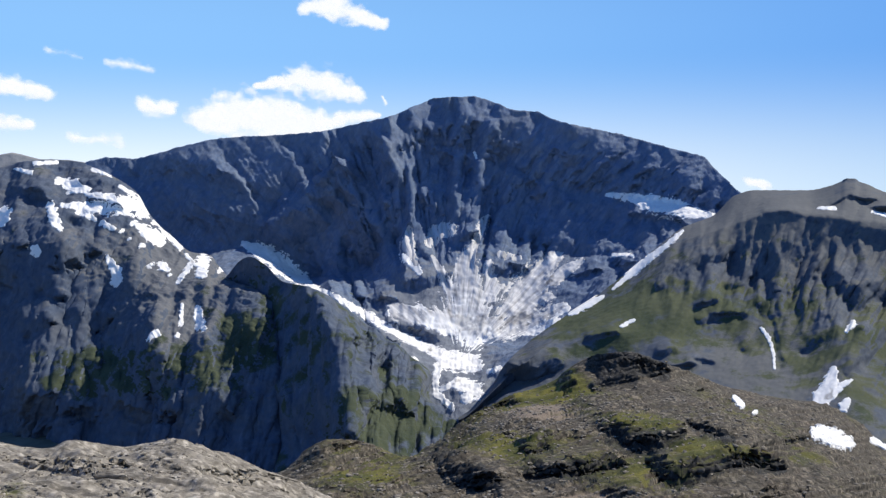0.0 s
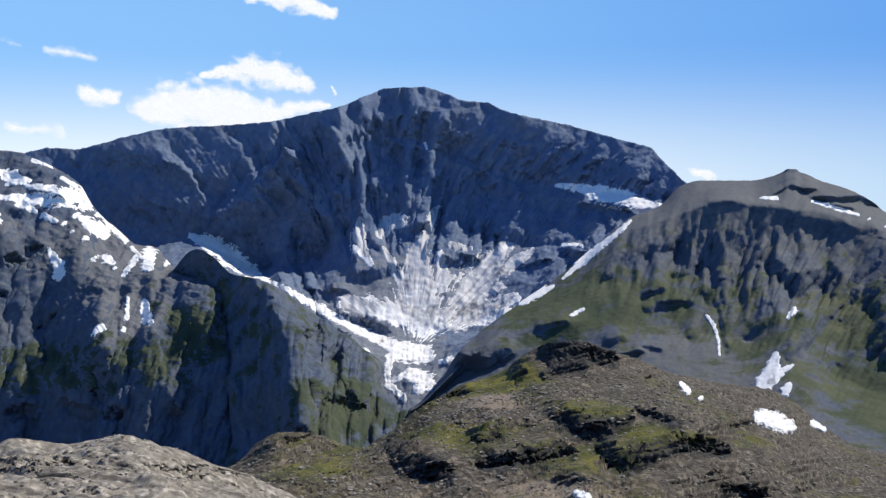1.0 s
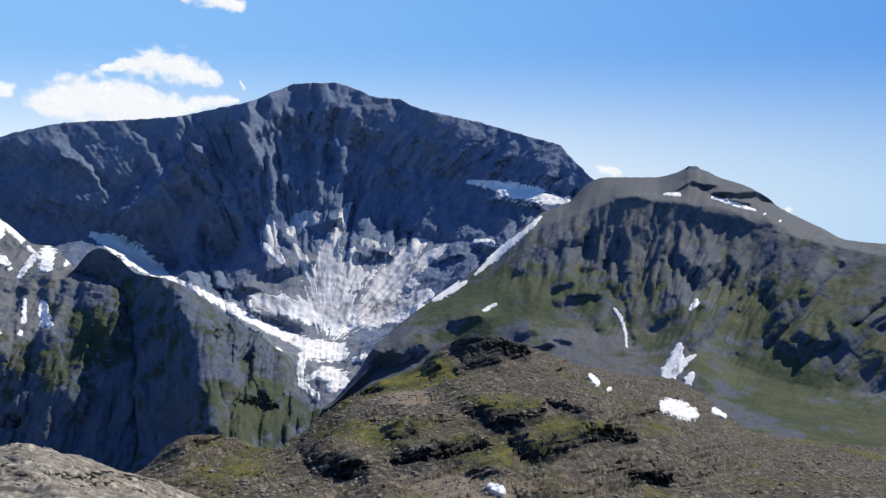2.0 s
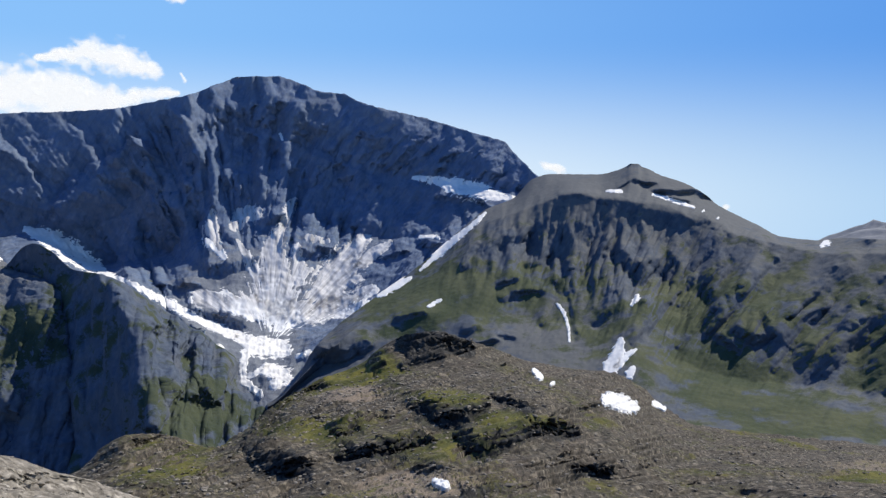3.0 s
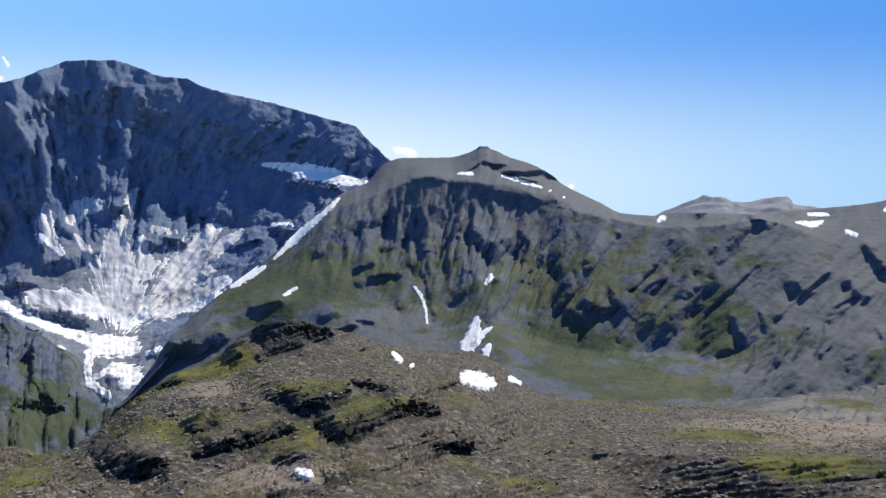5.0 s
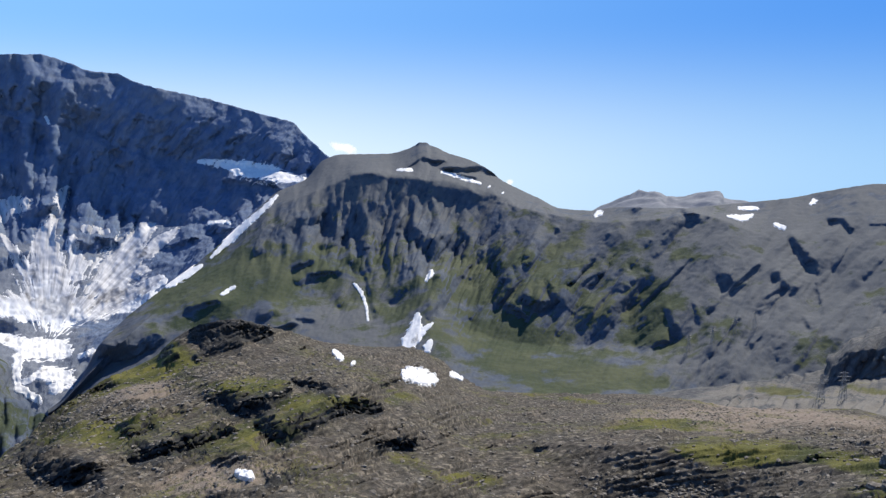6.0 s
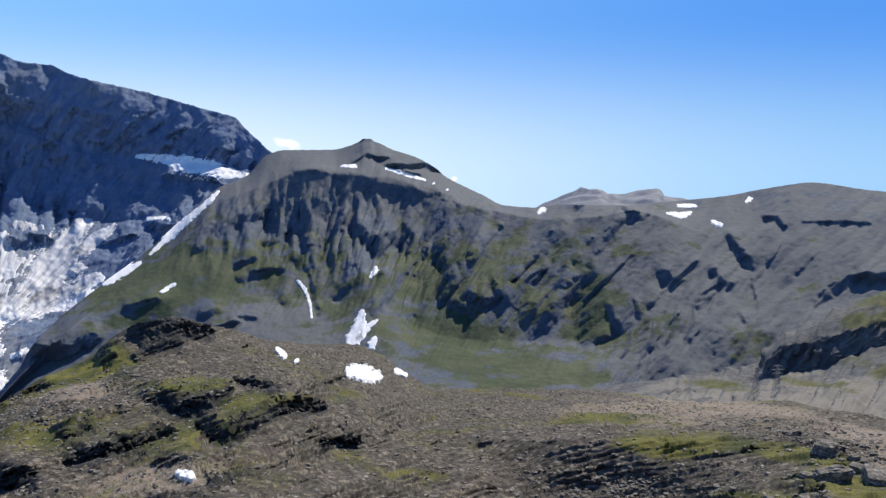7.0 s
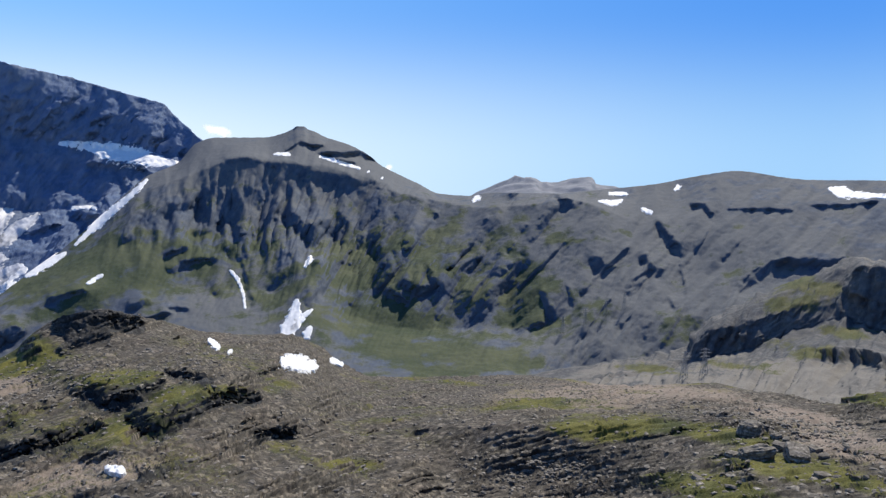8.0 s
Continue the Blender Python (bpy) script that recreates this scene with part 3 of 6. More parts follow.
# the main massif
main = Land(-30, 24, 850, [
    [(-29.99, -26.59, 2300), (-15.53, -29.22, 2300), (-9.30, -29.86, 1900), (-3.63, -28.54, 1500), (8.50, -26.75, 1500), (23.39, -25.18, 1500)],
    [(-29.46, -19.22, 2700), (-17.75, -20.98, 2700), (-13.62, -19.99, 2600), (-9.70, -17.38, 2500), (-4.93, -13.09, 2350), (-1.02, -14.31, 2300), (1.73, -15.83, 2150), (4.50, -13.94, 2300), (8.38, -12.36, 2444), (15.85, -10.61, 2477), (22.82, -10.24, 2466)],
    [(-28.75, -7.97, 3210), (-22.81, -6.65, 3295), (-17.18, -7.68, 3190), (-13.57, -8.23, 3053), (-9.30, -9.91, 2857), (-4.90, -11.38, 2747), (-0.21, -12.34, 2681), (5.28, -12.64, 2659), (8.37, -11.07, 2682), (11.76, -8.69, 2700), (15.75, -5.79, 2709), (18.21, -4.71, 2694), (19.94, -4.61, 2683), (24.28, -5.21, 2654)],
    [(-28.58, -5.26, 4048), (-22.69, -4.16, 3883), (-17.13, -6.39, 3755), (-13.49, -5.97, 3695), (-9.44, -8.00, 3628), (-5.61, -7.72, 3559), (-2.47, -5.27, 3519), (-0.14, -4.72, 3485), (2.96, -4.43, 3429), (6.81, -6.47, 3330), (10.23, -6.71, 3208), (12.47, -6.22, 3128), (15.72, -4.49, 3061), (18.18, -3.83, 2962), (19.56, -3.59, 2869), (24.26, -4.51, 2724)],
    [(-28.46, -3.23, 4188), (-22.58, -2.03, 4023), (-16.95, -2.16, 3895), (-11.53, -2.26, 3804), (-7.02, -1.95, 3726), (-2.43, -2.00, 3659), (2.97, -1.28, 3569), (8.31, -2.64, 3425), (12.05, -2.91, 3320), (15.69, -3.27, 3205), (18.18, -3.61, 3070), (19.91, -3.59, 2912), (24.25, -4.33, 2786)],
    [(-28.36, -1.54, 4318), (-23.64, -0.60, 4184), (-22.48, -0.05, 4153), (-21.32, 0.08, 4121), (-19.97, 0.03, 4086), (-18.94, 0.28, 4059), (-16.83, 0.88, 4025), (-14.33, 1.35, 3983), (-9.19, 1.63, 3898), (-7.31, 1.88, 3863), (-5.41, 2.32, 3829), (-3.51, 2.73, 3804), (-1.59, 3.46, 3779), (-0.25, 3.94, 3758), (2.03, 3.99, 3720), (3.74, 3.52, 3683), (4.88, 3.06, 3652), (6.39, 2.93, 3616), (7.33, 2.47, 3577), (9.39, 1.91, 3506), (11.62, 1.43, 3500), (13.81, 0.81, 3430), (15.62, 0.28, 3390), (17.15, -0.14, 3300), (17.94, -0.98, 3220), (18.65, -1.64, 3140), (19.36, -2.36, 3001), (20.40, -3.15, 2939), (24.24, -4.16, 2845)],
], [15, 50, 80, 75, 90, 12, 12], back=[(250, -120), (900, -600)], waist=2, seen=-17.5)
main.guard(150)
lean_by = 1.0 * smooth(-4, 12, main.A) - 0.6 * smooth(2, -10, main.A)
main.mark(-1.6, (-14.58, -0.61, 0.25), (-13.86, -0.73, 0.25), (-13.16, -1.67, 0.18), (-12.58, -2.99, 0.14))
main.mark(-1.6, (-11.59, -4.33, 0.28), (-10.07, -3.49, 0.35), (-8.55, -2.76, 0.53), (-7.40, -2.13, 0.35), (-6.92, -1.26, 0.18))
main.mark(-1.6, (-7.03, -2.52, 0.28), (-5.99, -3.68, 0.25), (-5.36, -5.03, 0.18), (-4.42, -6.40, 0.14))
main.mark(-1.6, (-8.56, -3.07, 0.50), (-7.63, -4.04, 0.35))
main.mark(-1.6, (-6.50, 1.08, 0.11), (-5.46, -0.14, 0.14), (-4.90, -0.83, 0.11))
main.mark(-1.6, (-5.49, -1.77, 0.18), (-4.35, -2.44, 0.18))
main.mark(-1.6, (-7.13, -6.92, 0.25), (-5.60, -7.72, 0.53), (-3.69, -8.72, 0.53), (-5.25, -9.26, 0.35))
main.mark(-1.6, (-10.51, 0.66, 0.21), (-9.97, 0.36, 0.18))
main.mark(-1.6, (-3.16, 0.61, 0.14), (-2.22, -0.78, 0.14))
main.mark(-1.6, (-0.99, -0.86, 0.21), (-0.69, -1.33, 0.18))
main.mark(-1.6, (-0.47, 0.85, 0.18), (0.67, 0.27, 0.21), (2.20, 0.06, 0.25), (3.35, -0.71, 0.21), (4.88, -1.03, 0.35), (5.83, -1.60, 0.18))
main.mark(-1.6, (6.60, -1.76, 0.18), (7.36, -1.88, 0.21), (8.31, -2.64, 0.21), (10.19, -3.02, 0.35), (11.30, -2.83, 0.28))
main.mark(-1.6, (2.21, 2.53, 0.21), (3.74, 2.51, 0.21), (6.01, 2.48, 0.25))
main.mark(-1.6, (8.31, -2.64, 0.28), (9.81, -2.91, 0.35), (12.05, -3.28, 0.35))
main.mark(-1.6, (11.07, 1.29, 0.14), (10.15, 0.18, 0.18), (9.42, -0.94, 0.14))
main.mark(-1.6, (8.27, 1.89, 0.11), (7.72, 0.58, 0.18))
main.mark(-1.6, (13.09, 0.45, 0.18), (12.38, -0.40, 0.18))
main.mark(-1.6, (14.55, -0.04, 0.18), (13.84, -0.97, 0.14))
main.mark(-1.6, (15.81, -0.24, 0.28), (15.46, -0.97, 0.18))
main.mark(-1.6, (5.26, 1.93, 0.18), (4.31, 0.99, 0.18))
main.mark(-1.6, (7.72, -0.17, 0.14), (6.97, -0.93, 0.14))
main.mark(-1.6, (18.64, -1.35, 0.46), (18.32, -2.44, 0.46), (19.19, -2.62, 0.28))
main.mark(-1.6, (11.33, -4.72, 0.35), (10.22, -5.87, 0.28), (12.09, -5.85, 0.28))
main.mark(-1.6, (13.91, -4.51, 0.28), (13.19, -5.46, 0.28), (12.47, -6.22, 0.28))
main.mark(-1.6, (6.41, -3.59, 0.28), (6.03, -4.55, 0.21))
main.mark(-1.6, (7.75, -4.74, 0.21), (8.52, -5.50, 0.18))
main.mark(-1.6, (-10.10, -4.56, 0.21), (-10.31, -5.31, 0.25))
main.mark(0.85, (-2.52, -8.74, 0.43), (-0.96, -8.57, 0.43), (0.22, -8.19, 0.35))
main.mark(0.85, (3.33, -7.82, 0.32), (4.50, -7.82, 0.39), (5.66, -7.62, 0.28))
main.mark(0.85, (1.21, -5.69, 0.46), (2.18, -5.43, 0.28))
main.mark(0.85, (-1.97, -11.82, 0.39), (-0.60, -12.41, 0.35), (-3.34, -11.41, 0.28))
main.mark(0.85, (11.73, -7.06, 0.32), (12.85, -7.42, 0.32))
main.mark(0.85, (8.73, -8.17, 0.28), (10.62, -7.76, 0.28))
main.mark(0.85, (12.80, -4.15, 0.25), (14.99, -4.13, 0.28), (16.26, -4.59, 0.18))
main.mark(0.85, (-1.70, -5.86, 0.28), (-1.13, -6.83, 0.28))
main.mark(0.85, (-5.64, -9.64, 0.28), (-3.31, -9.69, 0.21))
main.mark(0.85, (-17.99, -1.77, 1.06), (-17.04, -4.36, 1.21), (-15.26, -4.42, 1.42), (-13.07, -4.48, 1.06))
main.mark(0.85, (-4.90, -11.57, 0.18), (-3.36, -12.75, 0.21))
main.mark(-0.6, (4.50, -4.16, 0.78), (8.32, -4.74, 1.06), (12.08, -5.47, 1.06))
main.mark(-1.6, (12.60, -3.02, 0.32), (14.98, -3.38, 0.46), (17.48, -3.91, 0.35))
main.mark(-1.8, (-13.12, -5.80, 0.35), (-11.66, -6.60, 0.57), (-10.20, -7.98, 0.50), (-8.71, -8.98, 0.28))
main.blade([(-6.75, -0.90, 0.70), (-8.30, -2.50, 1.40), (-10.20, -3.90, 1.40), (-11.40, -4.70, 0.90)], 95, 1.4)
main.blade([(-6.75, -0.90, 0.60), (-5.80, -2.60, 0.90), (-4.60, -5.00, 0.90)], 70, 1.2)
main.angles()
main.mark(0.9, (-20.01, -0.83, 0.71), (-16.89, -0.69, 0.92), (-13.72, -1.85, 0.85), (-11.90, -2.44, 0.64))
main.mark(-0.5, (2.00, -7.50, 1.6), (2.00, -10.00, 2.6))
main.mark(-0.5, (7.00, -7.80, 1.2), (5.00, -10.50, 2.4))
main.carve(lambda a, e: 1.2 * (1 - 0.85 * smooth(-6.0, -8.0, e) * smooth(-6, -3, a) * smooth(12, 9, a)) * (0.15 + 0.85 * smooth(-12, -5, a)),
           lambda a, e: 1.0 * smooth(-4, 12, a) - 0.6 * smooth(2, -10, a), 0.9, ledge=0.027)
calm = 0.06 + 0.94 * smooth(0.90, 0.76, main.nor[..., 2])
right_side = 0.2 + 0.8 * smooth(-11, -3, main.A)
main.blades(2.7, 20, lean_by, calm * right_side, 1.0)
main.angles()
main.blades(1.1, 10, lean_by, calm * right_side, 4.0, 0.6, 2.0)
main.angles()
main.settle()
main.rough(120, 10, 4, 0.5, 3.0)
main.settle()
calm = 0.04 + 0.96 * smooth(0.88, 0.72, main.nor[..., 2])
lean_by = 1.0 * smooth(-4, 12, main.A) - 0.6 * smooth(2, -10, main.A)
main.blades(0.42, 6, lean_by, calm, 9.0, 0.55, 1.2)
main.push((4 + 9 * calm) * (ridged(main.base[..., 0] / 80, main.base[..., 1] / 80, main.base[..., 2] / 65, 4, 0.55) - 0.5))
main.rough(34, 5.0, 4, 0.6, 12.0, False)
main.lift(8 * smooth(-24.6, -23.8, main.A) * smooth(-20.4, -21.0, main.A) * np.abs(fbm(main.u / 22, 0.3, 5.0, 3, 0.6)) * smooth(90, 0, np.abs(main.v)))
main.angles()
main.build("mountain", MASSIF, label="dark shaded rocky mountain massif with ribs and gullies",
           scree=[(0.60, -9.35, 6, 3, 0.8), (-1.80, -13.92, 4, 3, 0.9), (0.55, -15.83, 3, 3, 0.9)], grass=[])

# the snowy shoulder and the green slopes below it
shoulder = Land(-48, -8, 560, [
    [(-42.58, -22.94, 2480), (-32.28, -24.83, 2080), (-26.09, -26.23, 1880), (-19.17, -27.45, 1680), (-9.30, -29.86, 1500)],
    [(-41.93, -15.61, 2995), (-28.81, -18.68, 2495), (-25.63, -18.88, 2362), (-22.31, -19.71, 2200), (-18.79, -19.82, 2050), (-14.41, -20.98, 1930), (-11.39, -21.94, 1900), (-9.09, -23.16, 2000)],
    [(-41.60, -11.64, 3040), (-28.49, -13.76, 2540), (-26.65, -14.34, 2420), (-24.70, -14.24, 2400), (-22.04, -14.54, 2290), (-18.58, -15.25, 2160), (-16.78, -15.41, 2110), (-13.45, -15.30, 2070), (-11.74, -15.05, 2070), (-10.48, -17.70, 2150), (-8.99, -19.60, 2250)],
    [(-41.29, -7.89, 3230), (-28.23, -9.38, 2730), (-25.12, -10.02, 2580), (-22.51, -10.60, 2560), (-19.75, -10.09, 2450), (-16.96, -11.02, 2330), (-14.04, -11.19, 2260), (-11.80, -10.94, 2230), (-10.74, -13.61, 2260), (-8.95, -18.15, 2350)],
    [(-41.04, -4.70, 3284), (-28.00, -5.64, 2874), (-24.85, -5.13, 2732), (-21.63, -6.36, 2710), (-19.27, -7.21, 2650), (-16.84, -8.07, 2540), (-14.68, -8.55, 2440), (-12.86, -9.01, 2390), (-11.39, -10.01, 2370), (-10.32, -12.13, 2380), (-8.91, -16.68, 2420)],
    [(-40.86, -2.37, 3426), (-27.84, -2.92, 3076), (-24.72, -2.68, 2966), (-21.47, -3.13, 2916), (-19.16, -4.66, 2847), (-16.78, -6.59, 2720), (-14.67, -8.18, 2540), (-12.85, -8.71, 2480), (-11.38, -9.64, 2450), (-10.31, -11.76, 2450), (-8.89, -15.94, 2480)],
    [(-40.72, -0.63, 3658), (-30.63, -0.50, 3414), (-27.69, -0.44, 3353), (-26.46, -0.11, 3328), (-24.89, 0.01, 3298), (-23.30, -0.15, 3247), (-22.50, -0.51, 3222), (-21.05, -1.28, 3175), (-19.91, -2.27, 3103), (-19.28, -3.56, 3071), (-18.12, -4.88, 3010), (-16.76, -6.11, 2945), (-15.62, -6.34, 2906), (-15.00, -7.23, 2800), (-13.94, -8.21, 2620), (-12.84, -8.44, 2570), (-11.37, -9.45, 2520), (-10.30, -11.38, 2510), (-8.88, -15.57, 2520)],
], [12, 60, 70, 60, 50, 50, 15, 20], back=[(150, -60), (700, -600)], waist=3, seen=-21.5)
shoulder.guard(90, 0.2)
shoulder.mark(0.95, (-27.40, -5.85, 0.78), (-27.64, -7.38, 0.53))
shoulder.mark(0.95, (-24.28, -6.57, 0.78), (-25.48, -7.89, 0.64), (-25.04, -8.62, 0.50))
shoulder.mark(0.95, (-23.21, -4.85, 0.35), (-22.94, -5.93, 0.50))
shoulder.mark(0.95, (-25.95, -2.12, 0.35), (-25.03, -2.67, 0.25))
shoulder.mark(0.95, (-25.92, -9.95, 0.57), (-26.43, -10.59, 0.50))
shoulder.mark(0.95, (-22.33, -10.26, 0.64), (-23.03, -10.91, 0.50), (-23.58, -11.92, 0.35))
shoulder.mark(0.95, (-27.16, -12.23, 0.50), (-27.59, -14.22, 0.50), (-27.98, -15.51, 0.50))
shoulder.mark(0.95, (-25.73, -15.14, 0.71), (-24.47, -15.99, 0.71), (-22.79, -15.86, 0.71))
shoulder.mark(0.95, (-23.14, -13.02, 0.28), (-22.90, -14.80, 0.35), (-20.40, -16.48, 0.50), (-18.65, -16.84, 0.50))
shoulder.mark(0.95, (-19.18, -13.03, 0.43), (-19.46, -15.16, 0.43), (-17.94, -17.09, 0.43))
shoulder.mark(0.95, (-18.15, -13.84, 0.28), (-18.61, -15.96, 0.35))
shoulder.mark(0.95, (-20.15, -11.15, 0.28), (-20.87, -11.81, 0.21))
shoulder.mark(0.95, (-15.68, -15.50, 0.28), (-15.00, -17.00, 0.50))
shoulder.mark(0.95, (-22.76, -2.38, 0.21), (-21.14, -3.21, 0.21))
shoulder.mark(0.95, (-18.61, -7.98, 0.21), (-19.34, -8.67, 0.21))
shoulder.carve(lambda a, e: 0.55 + 0 * a, lambda a, e: 0.4 + 0 * a, 1.1)
on_slope = smooth(-8.2, -10.0, shoulder.E)
shoulder.blades(3.0, 14, 0.5, 0.25 + 0.75 * on_slope, 11.0, 0.62, 4.5)
shoulder.angles()
shoulder.blades(1.2, 9, 0.4, 0.2 + 0.8 * on_slope, 8.0, 0.6, 2.5)
shoulder.rough(160, 10, 2, 0.5, 8.0)
shoulder.angles()
for line, high in (
    ([(-21.86, -4.19, 0.54), (-22.58, -6.67, 1.31), (-23.44, -9.28, 1.16)], 62), ([(-24.47, -5.14, 0.62), (-24.70, -8.30, 1.31), (-25.68, -11.36, 1.08)], 55), ([(-19.21, -9.77, 0.46), (-20.54, -12.20, 1.08), (-21.18, -14.63, 0.77)], 42),
    ([(-25.92, -1.60, 0.54), (-27.29, -3.97, 1.31), (-28.36, -6.64, 1.31)], 50), ([(-16.63, -11.77, 0.46), (-17.47, -14.63, 0.93), (-18.32, -17.41, 0.69)], 34), ([(-23.58, -11.92, 0.46), (-24.72, -14.58, 1.00), (-25.19, -16.92, 0.69)], 34),
    ([(-26.53, -12.30, 0.39), (-27.09, -16.31, 0.62)], 26), ([(-20.23, -12.94, 0.31), (-20.02, -17.23, 0.54)], 24),
):
    shoulder.blade(line, 0.2 * high, 2.2)
shoulder.angles()
for spot in (((-18.65, -8.89), 1.5, 0.5, 9), ((-22.40, -1.68), 2.0, 0.4, 9), ((-25.94, -1.95), 1.6, 0.5, 10), ((-19.75, -2.46), 1.4, 0.35, 7), ((-23.81, -3.76), 1.6, 0.5, 12)):
    shoulder.crag(spot[0][0], spot[0][1], *spot[1:])
shoulder.settle()
shoulder.blades(0.5, 5, 0.2, 0.3 + 0.7 * on_slope, 14.0, 0.55, 1.5)
shoulder.craggy(55, 11, 3, 18.0)
shoulder.rough(18, 3.0, 4, 0.6, 17.0, False)
shoulder.angles()
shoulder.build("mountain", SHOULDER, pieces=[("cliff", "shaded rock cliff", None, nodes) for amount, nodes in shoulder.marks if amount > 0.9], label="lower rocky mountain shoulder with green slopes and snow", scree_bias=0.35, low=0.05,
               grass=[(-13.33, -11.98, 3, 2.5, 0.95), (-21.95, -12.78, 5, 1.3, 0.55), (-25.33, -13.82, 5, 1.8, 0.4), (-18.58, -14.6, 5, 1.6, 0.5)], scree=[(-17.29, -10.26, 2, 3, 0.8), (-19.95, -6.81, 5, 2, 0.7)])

# the spur with the great shaded cliff
spur = Land(-16, 2.5, 320, [
    [(-17.98, -25.67, 1700), (-12.32, -26.32, 1600), (-6.81, -26.73, 1200), (-3.60, -26.87, 1350), (2.88, -26.94, 1500)],
    [(-17.66, -18.89, 2350), (-13.62, -19.99, 2150), (-12.09, -19.76, 1960), (-11.32, -19.81, 1880), (-9.01, -20.32, 1770), (-6.24, -19.38, 1640), (-4.27, -19.82, 1680), (-0.28, -19.90, 1760), (2.91, -19.90, 1830)],
    [(-17.44, -13.90, 2560), (-14.89, -14.10, 2480), (-12.68, -14.99, 2250), (-11.74, -15.05, 2110), (-10.79, -15.10, 2030), (-8.88, -15.57, 1930), (-6.86, -15.66, 1840), (-4.20, -16.13, 1890), (-1.05, -16.94, 1970), (2.91, -19.17, 2040)],
    [(-17.35, -11.72, 2680), (-15.51, -11.11, 2620), (-13.28, -10.49, 2480), (-11.97, -10.55, 2310), (-11.03, -10.60, 2220), (-9.90, -10.64, 2150), (-8.75, -10.69, 2085), (-7.42, -11.49, 2020), (-5.32, -13.08, 2090), (-2.21, -15.04, 2130), (0.53, -18.44, 2150), (2.91, -19.54, 2150)],
    [(-17.35, -11.72, 2720), (-15.80, -9.24, 2640), (-14.66, -7.80, 2580), (-13.14, -6.55, 2510), (-12.05, -7.15, 2440), (-10.96, -8.25, 2340), (-9.27, -8.69, 2230), (-8.14, -9.19, 2220), (-7.19, -9.86, 2280), (-4.90, -11.65, 2330), (-2.58, -13.33, 2330), (-1.02, -14.69, 2310), (0.14, -16.95, 2280), (0.72, -19.17, 2230), (2.91, -19.90, 2230)],
], [12, 80, 90, 70, 10, 20], back=[(60, -50), (400, -450)], waist=3, seen=-22.0)
spur.guard(60, 0.2)
spur.mark(0.95, (-13.16, -6.93, 0.78), (-14.28, -7.63, 0.57), (-12.06, -7.53, 0.50), (-15.23, -8.52, 0.28))
spur.mark(0.95, (-9.68, -9.70, 0.89), (-9.15, -11.43, 1.70), (-9.02, -13.70, 2.06), (-9.27, -15.92, 2.13))
spur.mark(0.95, (-13.50, -16.76, 1.42), (-8.93, -17.42, 2.13), (-7.40, -18.60, 1.42))
spur.mark(0.95, (-3.72, -10.83, 0.35), (-3.35, -11.99, 0.28))
spur.mark(0.95, (-3.41, -16.15, 0.50), (-2.64, -17.65, 0.43))
spur.mark(0.95, (-5.41, -17.58, 0.64), (-5.77, -16.08, 0.43))
spur.mark(-1.5, (-15.82, -9.79, 0.78), (-14.78, -11.15, 1.24), (-13.35, -12.72, 1.60), (-12.28, -14.27, 0.71))
spur.mark(-1.5, (-10.98, -8.90, 0.43), (-12.16, -10.54, 0.71))
spur.carve(lambda a, e: 0.6 * smooth(-7.5, -6.0, a) + 0.15, lambda a, e: 0.2 + 0 * a, 0.9, turn=0.05, side=0.03, ledge=0.03)
spur.blades(2.0, 24, 0.3, smooth(-7.6, -6.4, spur.A), 21.0, 0.45, 3.0)
spur.blades(0.9, 10, 0.1, 1.0, 22.0, 0.5, 2.0)
spur.rough(120, 8, 3, 0.5, 27.0)
spur.angles()
for spot in (((-3.77, -13.88), 1.0, 1.0, 16), ((-5.70, -12.31), 1.0, 0.8, 9), ((-4.21, -16.87), 1.2, 0.8, 12)):
    spur.crag(spot[0][0], spot[0][1], *spot[1:])
spur.settle()
spur.blades(0.5, 3, 0.0, 1.0, 24.0, 0.5, 1.2)
spur.craggy(60, 5, 3, 23.0)
spur.angles()
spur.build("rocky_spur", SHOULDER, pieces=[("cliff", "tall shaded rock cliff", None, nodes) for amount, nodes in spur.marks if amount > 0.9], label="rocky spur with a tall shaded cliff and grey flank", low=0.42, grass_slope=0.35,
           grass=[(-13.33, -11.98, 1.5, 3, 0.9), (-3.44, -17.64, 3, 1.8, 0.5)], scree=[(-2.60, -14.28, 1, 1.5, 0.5)])

